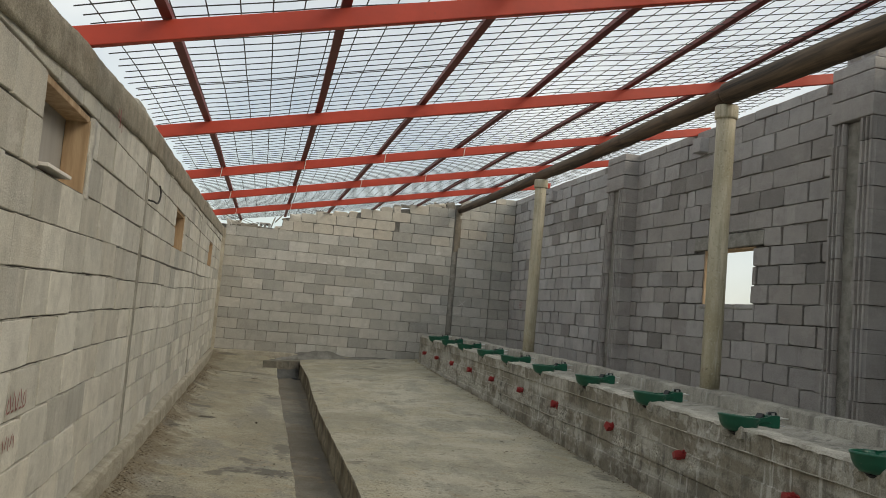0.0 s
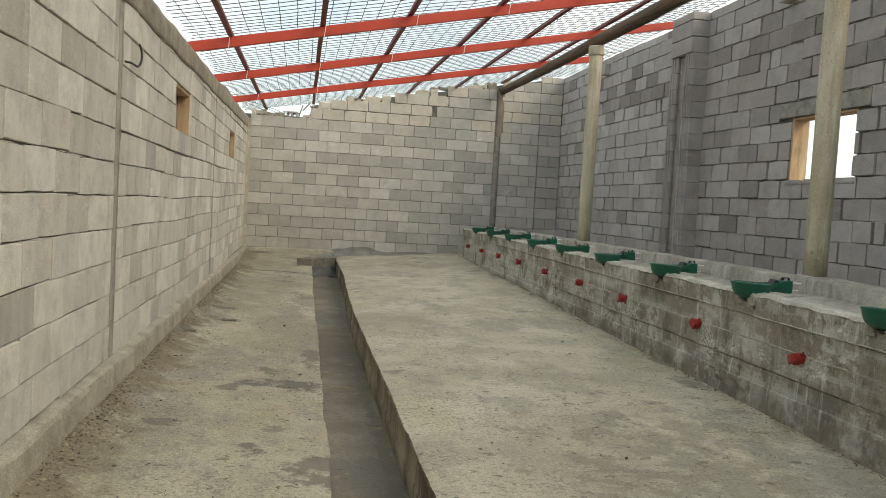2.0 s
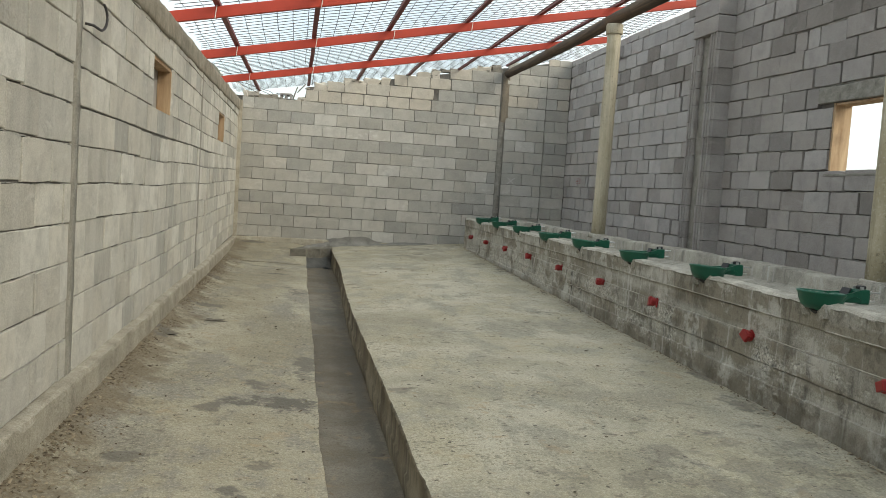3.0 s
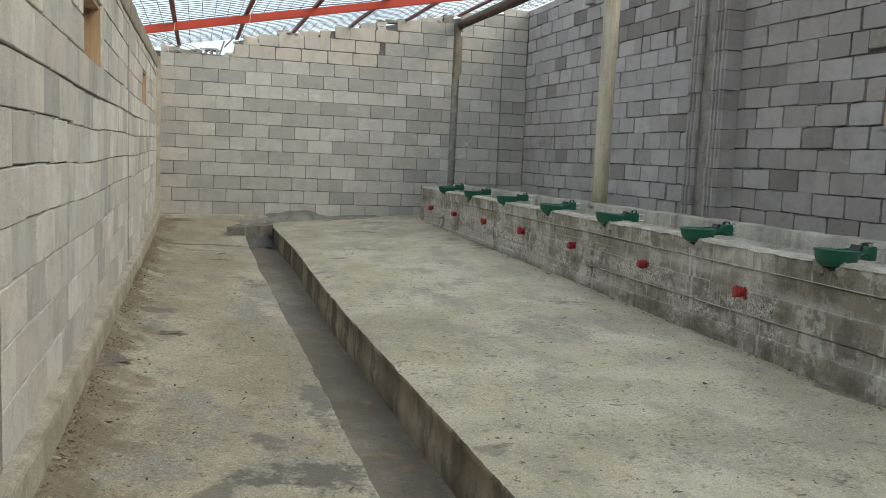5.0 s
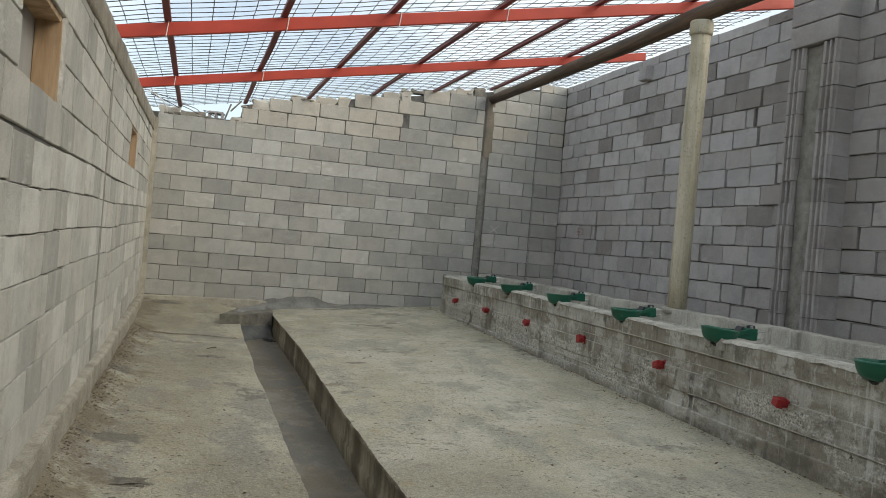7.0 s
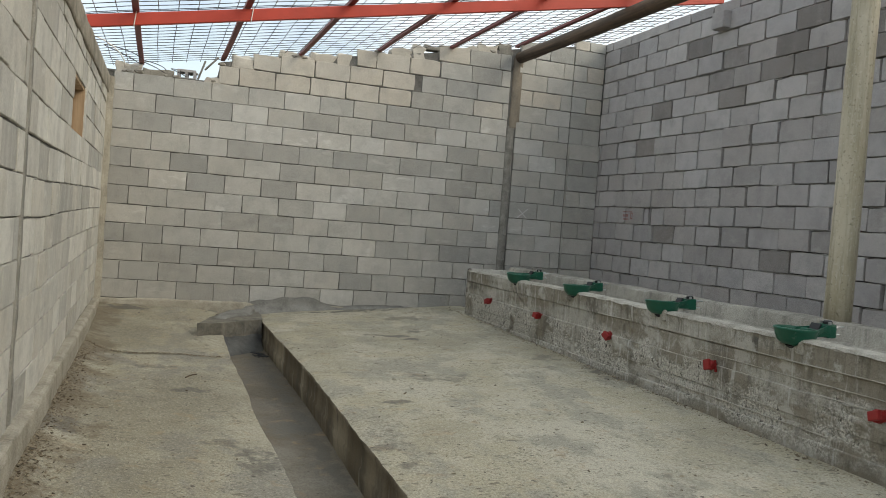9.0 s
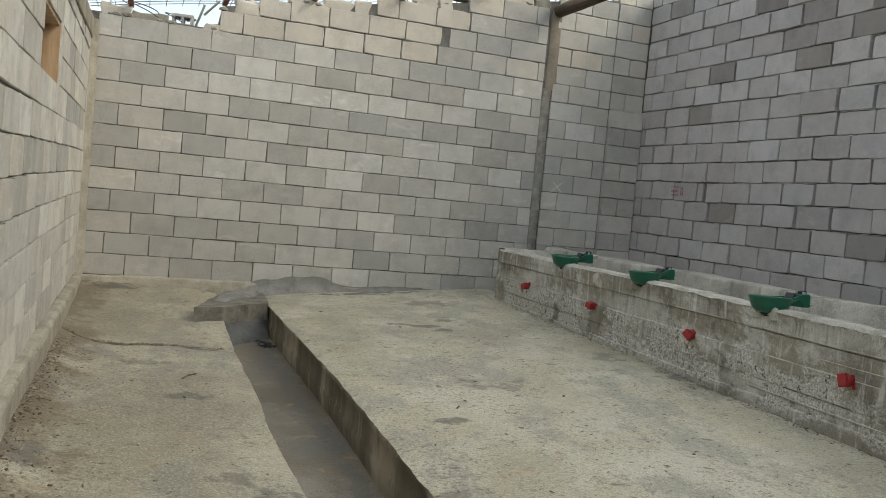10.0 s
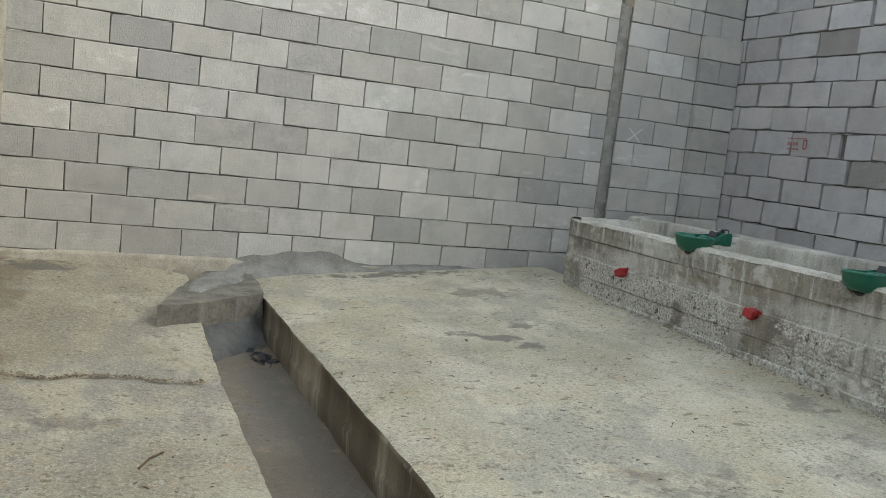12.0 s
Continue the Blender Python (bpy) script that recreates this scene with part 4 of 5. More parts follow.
# thin fins where the form boards met
for y0, y1, z in ((4.0, 6.9, 0.492), (7.4, 10.3, 0.494), (10.5, 14.4, 0.498), (10.8, 13.1, 0.412), (6.0, 8.7, 0.352), (9.4, 12.0, 0.352), (12.4, 13.8, 0.350), (8.4, 11.2, 0.208), (11.9, 13.6, 0.150)):
    bm = bmesh.new()
    add_grid(bm, span(y0, y1, 0.05), (0, 1, 2, 3),
             lambda y, k: Vector((trough_face(y) + trough_push(y, z) + (0.006, -0.006, -0.006, 0.006)[k] - 0.010 * min(0.3, 1.2 * wob(y, 0, z, 2.2) + 0.4 * wob(y, 0, z, 9)) * (k in (1, 2)),
                                  y, z + (-0.005, -0.002, 0.0015, 0.004)[k] + 0.004 * wob(y, 0, z, 1.5))))
    part("board_fin", bm, TROUGH_TOP, trough, "pale thin fin of cement", smooth=True)

for y, z, ry, rz in ((15.66, 0.13, 0.075, 0.075), (13.55, 0.30, 0.06, 0.05), (12.1, 0.10, 0.10, 0.05), (9.7, 0.12, 0.09, 0.05)):
    bm = bmesh.new()
    bmesh.ops.create_icosphere(bm, subdivisions=3, radius=1.0)
    for v in bm.verts:
        k = 1 + 0.6 * wob(y, v.co.y, v.co.z, 2.2)
        v.co = Vector((trough_face(y) + 0.012 + 0.008 * v.co.x, y + ry * v.co.y * k, z + rz * v.co.z * k))
    part("mortar_patch", bm, TROUGH_IN, trough, "smooth grey mortar patch", smooth=True)

bm = bmesh.new()
rear = [(4.62, 0.46), (4.625, 0.66), (4.65, 0.675), (4.80, 0.678), (4.835, 0.66), (4.84, -0.3)]
add_grid(bm, span(2.0, TROUGH_END, 0.06), range(6), lambda y, k: Vector((rear[k][0] + 0.018 * wob(y, k, 3, 2.5), y, rear[k][1] + (0.020 * wob(y, k * 0.2, 5, 2.0) + 0.008 * wob(y, k, 5, 8)) * (k > 0))))
tagged(part("trough_rear", bm, TROUGH_IN, smooth=True), "pale rendered rear wall of the feed trough", "feed trough", kind="structure")
bm = bmesh.new()
add_grid(bm, span(0, 1, 0.12), span(2.0, TROUGH_END, 0.08), lambda u, y: Vector((trough_face(y) + 0.13 + u * (4.66 - trough_face(y) - 0.13), y, 0.525 + 0.05 * (2 * u - 1) ** 2 + 0.015 * wob(u * 3, y, 2, 3) + 0.008 * wob(u * 3, y, 2, 11))))
tagged(part("trough_channel", bm, TROUGH_IN, smooth=True), "uneven concrete channel of the feed trough", "feed trough", kind="structure")
bm = bmesh.new()
add_grid(bm, span(0, 1, 0.04), zs + [0.625, 0.64],
         lambda u, z: Vector((trough_face(TROUGH_END) + 0.004 + u * 0.76, TROUGH_END + 0.001 - 0.05 * (z > 0.63) + 0.3 * trough_push(u * 3 + 30, min(z, 0.6)), min(z, 0.636))))
tagged(part("trough_end", bm, TROUGH), "rough concrete end of the feed trough", "feed trough", kind="structure")
bm = bmesh.new()
add_grid(bm, span(0, 1, 0.05), span(0, 1, 0.25), lambda u, v: Vector((trough_face(TROUGH_END) + 0.004 + u * 0.775, TROUGH_END + 0.004 - 0.20 * v, 0.637 - 0.16 * (v > 0.99) + 0.008 * wob(u * 4, v, 2, 3))))
tagged(part("trough_end_cap", bm, TROUGH_TOP, smooth=True), "pale mortar cap on the trough's end", "feed trough", kind="structure")


# ---- drinking bowls and pipe caps ----
def drinking_bowl():
    base = new("drinking_bowl")
    tagged(base, "green enamelled cattle drinking bowl with black paddle on the trough", "drinking bowl", group="drinking bowls on the trough")
    bm = bmesh.new()
    prof = [(0.0, -0.112), (0.045, -0.110), (0.078, -0.100), (0.100, -0.076), (0.111, -0.045), (0.116, -0.014), (0.122, -0.006), (0.122, 0.004),
            (0.114, 0.006), (0.107, -0.008), (0.100, -0.045), (0.088, -0.072), (0.060, -0.090), (0.0, -0.098)]
    n = 28
    rows = []
    for i in range(n):
        a = 2 * math.pi * i / n
        stretch = 1.10 if math.cos(a) < 0 else 1.0
        rows.append([bm.verts.new((r * math.cos(a) * stretch, r * math.sin(a), z - 0.008 * math.cos(a))) for r, z in prof])
    for i in range(n):
        a, b = rows[i], rows[(i + 1) % n]
        for k in range(len(prof) - 1):
            bm.faces.new((a[k], b[k], b[k + 1], a[k + 1]))
    bmesh.ops.remove_doubles(bm, verts=bm.verts[:], dist=0.0005)
    bowl = part("bowl", bm, GREEN, base, smooth=True)
    bm = bmesh.new()
    add_tube(bm, [(0, 0, -0.128), (0, 0, -0.118), (0, 0, -0.104)], [0.035, 0.048, 0.06], 14)
    part("bowl_foot", bm, BLACK, bowl, "dark underside boss", smooth=True)
    bm = bmesh.new()
    for sy in (-1, 1):
        add_grid(bm, (0, 1, 2, 3, 4), (0, 1, 2, 3, 4), lambda u, v: Vector(((0.06, 0.10, 0.14, 0.17, 0.20)[u], sy * (0.095, 0.075, 0.058, 0.050, 0.046)[u] - sy * (0, 0, 0.012, 0.012, 0)[v],
                 ((0.000, 0.004, 0.010, 0.020, 0.028)[u], (-0.05, -0.028, -0.016, -0.018, -0.034)[u])[v in (1, 2)])))
    add_box(bm, (0.10, -0.044, -0.052), (0.20, 0.044, -0.004), 0.010)
    part("neck", bm, GREEN, base)
    bm = bmesh.new()
    add_box(bm, (0.185, -0.046, -0.060), (0.245, 0.046, 0.030), 0.012)
    body = part("valve_housing", bm, GREEN, base)
    bm = bmesh.new()
    add_tube(bm, [(0.214, 0, 0.026), (0.214, 0, 0.044), (0.214, 0, 0.050)], [0.026, 0.026, 0.020], 14)
    part("valve_cap", bm, BLACK, body, "black valve cap")
    for sy in (-0.034, 0.034):
        bm = bmesh.new()
        add_tube(bm, [(0.200, sy, 0.026), (0.200, sy, 0.044)], 0.010, 8)
        part("bolt", bm, BOLT, body, "shiny bolt head")
    bm = bmesh.new()
    add_box(bm, (-0.006, -0.040, -0.005), (0.006, 0.040, 0.046), 0.004)
    bmesh.ops.transform(bm, matrix=pose(0.118, 0, -0.008, 0, 25, 0), verts=bm.verts[:])
    part("paddle", bm, BLACK, base, "black rubber nose paddle")
    for sy, sz in ((-0.034, 0.012), (0.034, 0.012), (0.0, -0.042)):
        bm = bmesh.new()
        add_tube(bm, [(0.24, sy, sz), (0.252, sy, sz), (0.253, sy, sz), (0.300, sy, sz)], [0.011, 0.011, 0.006, 0.006], 8)
        part("stud", bm, BOLT, body, "galvanised fixing stud")
    for sy in (-0.125, 0.125):
        bm = bmesh.new()
        bmesh.ops.create_icosphere(bm, subdivisions=2, radius=0.055)
        for v in bm.verts:
            v.co = Vector((v.co.x * 0.40, v.co.y * 0.75, v.co.z * 1.0)) * (1 + 0.9 * wob(v.co.x + sy, v.co.y, v.co.z, 30))
            v.co += Vector((-0.030, sy * 0.72, -0.110))
        part("mortar_patch", bm, TROUGH_IN, base, "lump of grey setting mortar")
    return base


BOWL_YS = [16.16, 14.88, 13.55, 12.22, 10.95, 9.62, 8.30, 7.02, 5.78, 4.60]
first = drinking_bowl()
for k, y in enumerate(BOWL_YS):
    rnd = random.Random(k + 40)
    m = pose(trough_face(y) + 0.040, y, 0.680 + rnd.uniform(-0.006, 0.006), rnd.uniform(-3, 3), rnd.uniform(-3, 3), rnd.uniform(-7, 7)) @ Matrix.Diagonal((1.0, 0.94, 0.94, 1))
    if k == 0:
        first.matrix_basis = m
    else:
        copy_thing(first, m)


def stopcock():
    base = new("stopcock")
    tagged(base, "red plastic stopcock with a turning bar on the trough face", "stopcock", group="stopcocks along the trough")
    bm = bmesh.new()
    add_tube(bm, [(0.02, 0, 0), (-0.018, 0, 0), (-0.020, 0, 0), (-0.044, 0, 0), (-0.050, 0, 0)], [0.026, 0.026, 0.034, 0.034, 0.030], 12)
    cap = part("cap", bm, RED_PLASTIC, base)
    bm = bmesh.new()
    add_box(bm, (-0.066, -0.034, -0.024), (-0.040, 0.034, 0.024), 0.006)
    part("turning_bar", bm, RED_PLASTIC, base)
    bm = bmesh.new()
    add_box(bm, (-0.012, -0.046, 0.014), (-0.001, 0.03, 0.030), 0.003)
    part("lug", bm, RED_PLASTIC, base)
    return base


CAP_YS = [16.80, 15.52, 14.20, 12.88, 11.56, 10.24, 9.02, 7.62, 6.38, 5.15]
first = stopcock()
for k, y in enumerate(CAP_YS):
    rnd = random.Random(k + 90)
    m = pose(trough_face(y) + trough_push(y, 0.338), y, 0.338 + rnd.uniform(-0.01, 0.01), rnd.choice((-20, 10, 35, 70)), rnd.uniform(-8, 8), rnd.uniform(-14, 14))
    if k == 0:
        first.matrix_basis = m
    else:
        copy_thing(first, m)

# ---- windows ----
for k, (a, b, lo, hi) in enumerate(LEFT_WINDOWS):
    base = tagged(new("window_%d" % (k + 1)), "small window opening lined with raw boards and shut by a grey panel", "window", kind="structure")
    for name, p, q in (("jamb_board", (-0.118, b - 0.028, lo), (-0.008, b - 0.002, hi - 0.03)), ("jamb_board", (-0.118, a + 0.002, lo), (-0.030, a + 0.028, hi - 0.03)),
                       ("head_board", (-0.118, a + 0.002, hi - 0.040), (-0.014, b - 0.002, hi - 0.010)), ("sill_board", (-0.118, a + 0.03, lo + 0.002), (-0.05, b - 0.03, lo + 0.02))):
        bm = bmesh.new()
        add_box(bm, p, q, 0.003)
        part(name, bm, BOARD, base)
    bm = bmesh.new()
    add_box(bm, (-0.142, a + 0.003, lo + 0.003), (-0.120, b - 0.003, hi - 0.03), 0.003)
    part("panel", bm, SHEET_GREY, base, "grey weathered board panel")
    bm = bmesh.new()
    add_grid(bm, span(lo - 0.02, hi - 0.01, 0.03), (0, 1, 2, 3),
             lambda z, k: Vector(((-0.03, 0.004, 0.004, -0.02)[k] + 0.008 * wob(z, k, b, 16), b + (-0.001, 0.004, 0.075, 0.085)[k] + 0.014 * wob(z, k, b, 9), z)))
    part("mortar_strip", bm, MORTAR_BED, base, "rough pale mortar beside the jamb", smooth=True)
bm = bmesh.new()
add_box(bm, (-0.09, 4.75, 1.593), (0.012, 5.15, 1.608), 0.003)
tagged(part("board_scrap", bm, TIE), "pale scrap of board lying on the window sill", "board scrap")

a, b, lo, hi = RIGHT_WINDOWS[0]
base = tagged(new("window_4"), "open square window hole with a raw board jamb", "window", kind="structure")
for name, p, q in (("jamb_board", (RIGHT + 0.01, b - 0.03, lo), (RIGHT + 0.19, b - 0.002, hi)), ("head_board", (RIGHT + 0.02, a + 0.002, hi - 0.022), (RIGHT + 0.18, b - 0.032, hi - 0.002))):
    bm = bmesh.new()
    add_box(bm, p, q, 0.003)
    part(name, bm, BOARD, base)
bm = bmesh.new()
add_box(bm, (RIGHT - 0.012, a - 0.20, hi + 0.003), (RIGHT + 0.10, b + 0.22, hi + 0.165), 0.012)
bmesh.ops.subdivide_edges(bm, edges=bm.edges[:], cuts=3, use_grid_fill=True)
for v in bm.verts:
    v.co += 0.010 * Vector((wob(*v.co, 8), 0, wob(v.co.y, 1, v.co.z, 8)))
part("lintel", bm, COLUMN, base, "rough cast lintel")
bm = bmesh.new()
add_box(bm, (RIGHT - 0.004, a - 0.05, lo - 0.02), (RIGHT + 0.19, b + 0.05, lo + 0.006), 0.006)
part("sill", bm, COLUMN, base, "thin mortar sill")

# ---- end wall column ----
bm = bmesh.new()
add_grid(bm, span(-0.05, 2.46, 0.05), (0, 1, 2, 3),
         lambda z, k: Vector(((4.745, 4.755, 4.850, 4.860)[k] + 0.012 * wob(z, k * 0.3, 1, 4), BACK + (0.012, -0.001, -0.001, 0.012)[k] + 0.012 * wob(z, k, 4, 14), z)))
part("grout_column", bm, COLUMN, wall_back, "rough grouted column", smooth=True)
bm = bmesh.new()
add_grid(bm, span(2.44, 3.34, 0.06), (0, 1, 2, 3),
         lambda z, k: Vector(((4.778, 4.788, 4.905, 4.915)[k] + 0.012 * wob(z, k * 0.3, 1, 4), BACK + (0.012, -0.003, -0.003, 0.012)[k] + 0.004 * wob(z, k, 4, 9), z)))
part("column_head", bm, COLUMN_HEAD, wall_back, "smooth brown cast column head", smooth=True)

# ---- small things ----
bm = bmesh.new()
arc = [(0.0, 7.60, 1.785), (0.035, 7.62, 1.782)]
arc += [(0.045 + 0.012 * math.sin(a), 7.72 + 0.11 * math.sin(a) - 0.02, 1.85 - 0.075 * math.cos(a)) for a in [0.2 + 0.2 * k for k in range(13)]]
add_tube(bm, arc, 0.007, 8)
tagged(part("rebar_hook", bm, WIRE, smooth=True), "bent grey steel bar hook sticking out of the wall", "hook")

for y, z, x in ((15.88, 3.49, -0.10), (10.52, 3.49, -0.12)):
    bm = bmesh.new()
    add_box(bm, (RIGHT + x, y - 0.10, z - 0.09), (RIGHT + 0.02, y + 0.10, z + 0.09), 0.012)
    tagged(part("protruding_block", bm, BLOCK_RIGHT), "block end sticking out of the wall near its top", "block")


def hollow_block(length=0.39, width=0.19, height=0.19, cells=2):
    """A hollow block on its side: shell, webs and open cells along y."""
    bm = bmesh.new()
    t = 0.028
    add_box(bm, (0, 0, 0), (length, width, t), 0.003)
    add_box(bm, (0, 0, height - t), (length, width, height), 0.003)
    for k in range(cells + 1):
        x = k * (length - t) / cells
        add_box(bm, (x, 0.002, t), (x + t, width - 0.002, height - t))
    return bm


for x, y, z, rz, label in ((RIGHT + 0.0, 7.35, 3.703, 90, "hollow block lying open-ended on the wall top"), (5.86, 18.33, 3.49, 8, "open-ended hollow block in the ragged wall top"),
                           (0.70, 18.36, 2.525, -6, "broken hollow block on the low end of the wall")):
    bm = hollow_block(0.39 if y < 18 else 0.20, 0.19, 0.19 if z > 3 else 0.12, 2)
    bmesh.ops.transform(bm, matrix=pose(x, y, z, 0, 0, rz), verts=bm.verts[:])
    tagged(part("hollow_block", bm, BLOCK_RIGHT), label, "block")

def end_wall_top(x):
    """Height of the laid courses' top on the end wall."""
    laid = 12 if x < 1.15 else 13 if x < 1.52 else 14 if x < 2.73 else 15 if x < 3.76 else 16 if x < 4.88 else 18
    return min(BACK_BASE + laid * COURSE, 2.585 + 0.187 * x)


rnd = random.Random(5)
x, k = 0.06, 0
while x < 5.75:
    w = rnd.uniform(0.13, 0.36)
    top = end_wall_top(x + w / 2)
    h = min(roof_z(x + w / 2, BACK) + 0.13 - top + rnd.uniform(-0.03, 0.01), 0.17) if x > 1.12 else rnd.choice((0.05, 0.06, 0.11, 0.13))
    if h > 0.025 and not 0.62 < x + w / 2 < 0.90:
        bm = bmesh.new()
        add_box(bm, (x, BACK + 0.006, top - 0.012), (x + w, BACK + 0.16, top + h), 0.010)
        bmesh.ops.subdivide_edges(bm, edges=bm.edges[:], cuts=3, use_grid_fill=True)
        for v in bm.verts:
            v.co += 0.05 * Vector((wob(v.co.x, v.co.z, k, 9), 0.3 * wob(v.co.y, v.co.z, v.co.x, 7), (v.co.z > top + 0.01) * wob(v.co.x, v.co.y, k, 8)))
        tagged(part("broken_slab", bm, RUBBLE if k % 4 == 1 else BLOCK_BEIGE), "broken flat piece of block bedded on the wall top", "rubble", group="rubble on the wall top")
    x += w + rnd.choice((0.0, 0.0, 0.01, 0.03))
    k += 1

for k in range(12):
    x = rnd.uniform(0.1, 5.6)
    r = rnd.uniform(0.02, 0.04)
    bm = bmesh.new()
    bmesh.ops.create_icosphere(bm, subdivisions=1, radius=r)
    for v in bm.verts:
        v.co = Vector((v.co.x * 1.6, v.co.y, v.co.z * 0.7)) * (1 + 0.5 * wob(v.co.x + k, v.co.y, v.co.z, 18))
        v.co += Vector((x, BACK + 0.02, end_wall_top(x) + 0.4 * r))
    tagged(part("rubble_piece", bm, RUBBLE), "broken lump of mortar and block on the wall top", "rubble", group="rubble on the wall top")

for x, y, r in ((0.45, 18.30, 0.16), (0.15, 17.9, 0.22), (0.72, 18.35, 0.10)):
    bm = bmesh.new()
    add_tube(bm, [(x + r * math.cos(a) * (0.8 + 0.02 * a), y + 0.25 * r * math.sin(a), 2.56 + 0.75 * r * abs(math.sin(a * 0.5 + 0.3))) for a in [0.25 * i for i in range(24)]], 0.005, 6)
    tagged(part("wire_offcut", bm, WIRE), "curled offcut of steel wire on the wall top", "wire")

bm = bmesh.new()
add_grid(bm, span(0, 1, 0.1), span(0, 1, 0.1), lambda u, v: Vector((-0.62 + 0.50 * u, 15.9 + 2.2 * v, 2.40 + 0.34 * math.sin(math.pi * u * 0.8) + 0.05 * wob(u * 3, v * 3, 1, 1.5))))
tagged(part("plastic_sheet", bm, SHEET, smooth=True), "crumpled greenish translucent plastic sheet behind the low wall", "plastic sheet")
bm = bmesh.new()
add_tube(bm, [(-0.35 + 0.55 * math.cos(a), 17.3, 2.42 + 0.30 * math.sin(a)) for a in [math.pi * k / 14 for k in range(15)]], 0.007, 6)
tagged(part("wire_hoop", bm, TIE, smooth=True), "pale bent wire hoop over the plastic sheet", "wire hoop")

bm = bmesh.new()
for a, b in (((0.93, 2.56), (1.00, 2.78)), ((1.00, 2.68), (1.14, 2.84)), ((0.84, 2.60), (0.93, 2.62))):
    add_tube(bm, [(a[0], 18.42, a[1]), (b[0], 18.42, b[1])], 0.012, 7)
tagged(part("pipe_offcut", bm, COLUMN), "forked grey pipe offcut standing behind the wall top", "pipe")

# stamped marks and chalk
def mark(name, rects, material, label, origin, turn):
    bm = bmesh.new()
    for u, v, w, h, rot in rects:
        ang = radians(rot)
        c = [Vector((u + du * math.cos(ang) - dv * math.sin(ang), 0, v + du * math.sin(ang) + dv * math.cos(ang))) for du, dv in ((-w / 2, -h / 2), (w / 2, -h / 2), (w / 2, h / 2), (-w / 2, h / 2))]
        bm.faces.new([bm.verts.new(p) for p in c])
    bmesh.ops.transform(bm, matrix=Matrix.Translation(origin) @ pose(0, 0, 0, 0, 0, turn), verts=bm.verts[:])
    tagged(part(name, bm, material), label, "mark")


stamp = [(-0.10 + 0.021 * k, 0.045, 0.014, 0.012, 0) for k in range(10)] + [(-0.09 + 0.03 * k, 0.0, 0.022, 0.03, 0) for k in range(4)] \
    + [(-0.09 + 0.026 * k, -0.045, 0.02, 0.014, 0) for k in range(5)] + [(0.07, -0.005, 0.012, 0.075, 0), (0.105, -0.005, 0.012, 0.07, 0), (0.088, 0.03, 0.04, 0.012, 0), (0.088, -0.04, 0.04, 0.012, 0)]
mark("stamp_mark", stamp, RED_INK, "faded red stamp on a block, too worn to read", (RIGHT - 0.012, 17.45, 1.42), -90)
script = [(-0.16 + 0.034 * k, 0.05 + 0.010 * ((k * 7) % 3), 0.010, 0.06, 20 if k % 2 else -15) for k in range(8)] + [(-0.14 + 0.05 * k, 0.025, 0.03, 0.009, 10) for k in range(5)] \
    + [(-0.16 + 0.034 * k, -0.10 + 0.012 * (k % 2), 0.009, 0.05, -20 if k % 2 else 12) for k in range(5)]
mark("painted_note", script, RED_INK, "red brush note on the blocks, too worn to read", (0.006, 4.78, 0.62), 90)
mark("chalk_cross", [(0, 0, 0.19, 0.012, 40), (0, 0, 0.17, 0.012, -42)], CHALK, "white chalk cross on a block", (5.055, BACK - 0.009, 1.355), 0)
mark("red_smear", [(0.02, 0.0, 0.03, 0.10, 8), (-0.04, 0.02, 0.02, 0.06, -12), (0.09, -0.04, 0.02, 0.05, 20)], RED_INK, "rusty red paint smear on the concrete beam", (0.026, 6.02, 2.06), 90)

# dry litter and grit by the wall foot, and debris on the floors
def scatter(name, label, count, seed, place, size, material):
    rnd = random.Random(seed)
    verts, faces = [], []
    for _ in range(count):
        p = place(rnd)
        s = size[0] + (size[1] - size[0]) * rnd.random() ** 3
        q = Matrix.Translation(p) @ pose(0, 0, 0, rnd.uniform(-25, 25), rnd.uniform(-25, 25), rnd.uniform(0, 360)) @ Matrix.Diagonal((s * rnd.uniform(0.6, 1.8), s * rnd.uniform(0.4, 1.0), s * rnd.uniform(0.25, 0.6), 1))
        start = len(verts)
        verts += [q @ Vector(c) for c in ((-1, -0.7, 0), (1, -1, 0.2), (0.8, 0.9, 0), (-0.9, 0.8, 0.2), (0.1, -0.1, 1.0))]
        faces += [(start, start + 1, start + 4), (start + 1, start + 2, start + 4), (start + 2, start + 3, start + 4), (start + 3, start, start + 4)]
    mesh = bpy.data.meshes.new(name)
    mesh.from_pydata([tuple(v) for v in verts], [], faces)
    mesh.materials.append(material)
    tagged(new(name, mesh), label, "debris", kind="stuff")


def litter_place(r):
    y = r.uniform(3.5, 18.0)
    x = 0.062 + abs(r.gauss(0, 0.05 if r.random() < 0.7 else 0.14))
    return Vector((x, y, walk_z(x, y) + 0.002))


scatter("litter", "brown dry litter and grit along the wall foot", 11000, 1, litter_place, (0.002, 0.011), LITTER)


def gutter_place(r):
    y = r.uniform(4.0, 17.0)
    x = 1.60 + abs(r.gauss(0, 0.03)) if r.random() < 0.6 else r.uniform(1.3, 1.68)
    return Vector((min(x, 1.68), y, -0.352 + 0.22 * (x - 1.5) ** 2))


scatter("gutter_grit", "grit and dry dung in the gutter", 2600, 2, gutter_place, (0.003, 0.013), LITTER)


def slab_grit(r):
    y = r.uniform(4.0, 18.2)
    x = r.uniform(1.75, 3.9)
    if r.random() < 0.62:
        x = trough_face(y) - abs(r.gauss(0, 0.035)) - 0.004
    return Vector((x, y, slab_z(x, y) + 0.004))


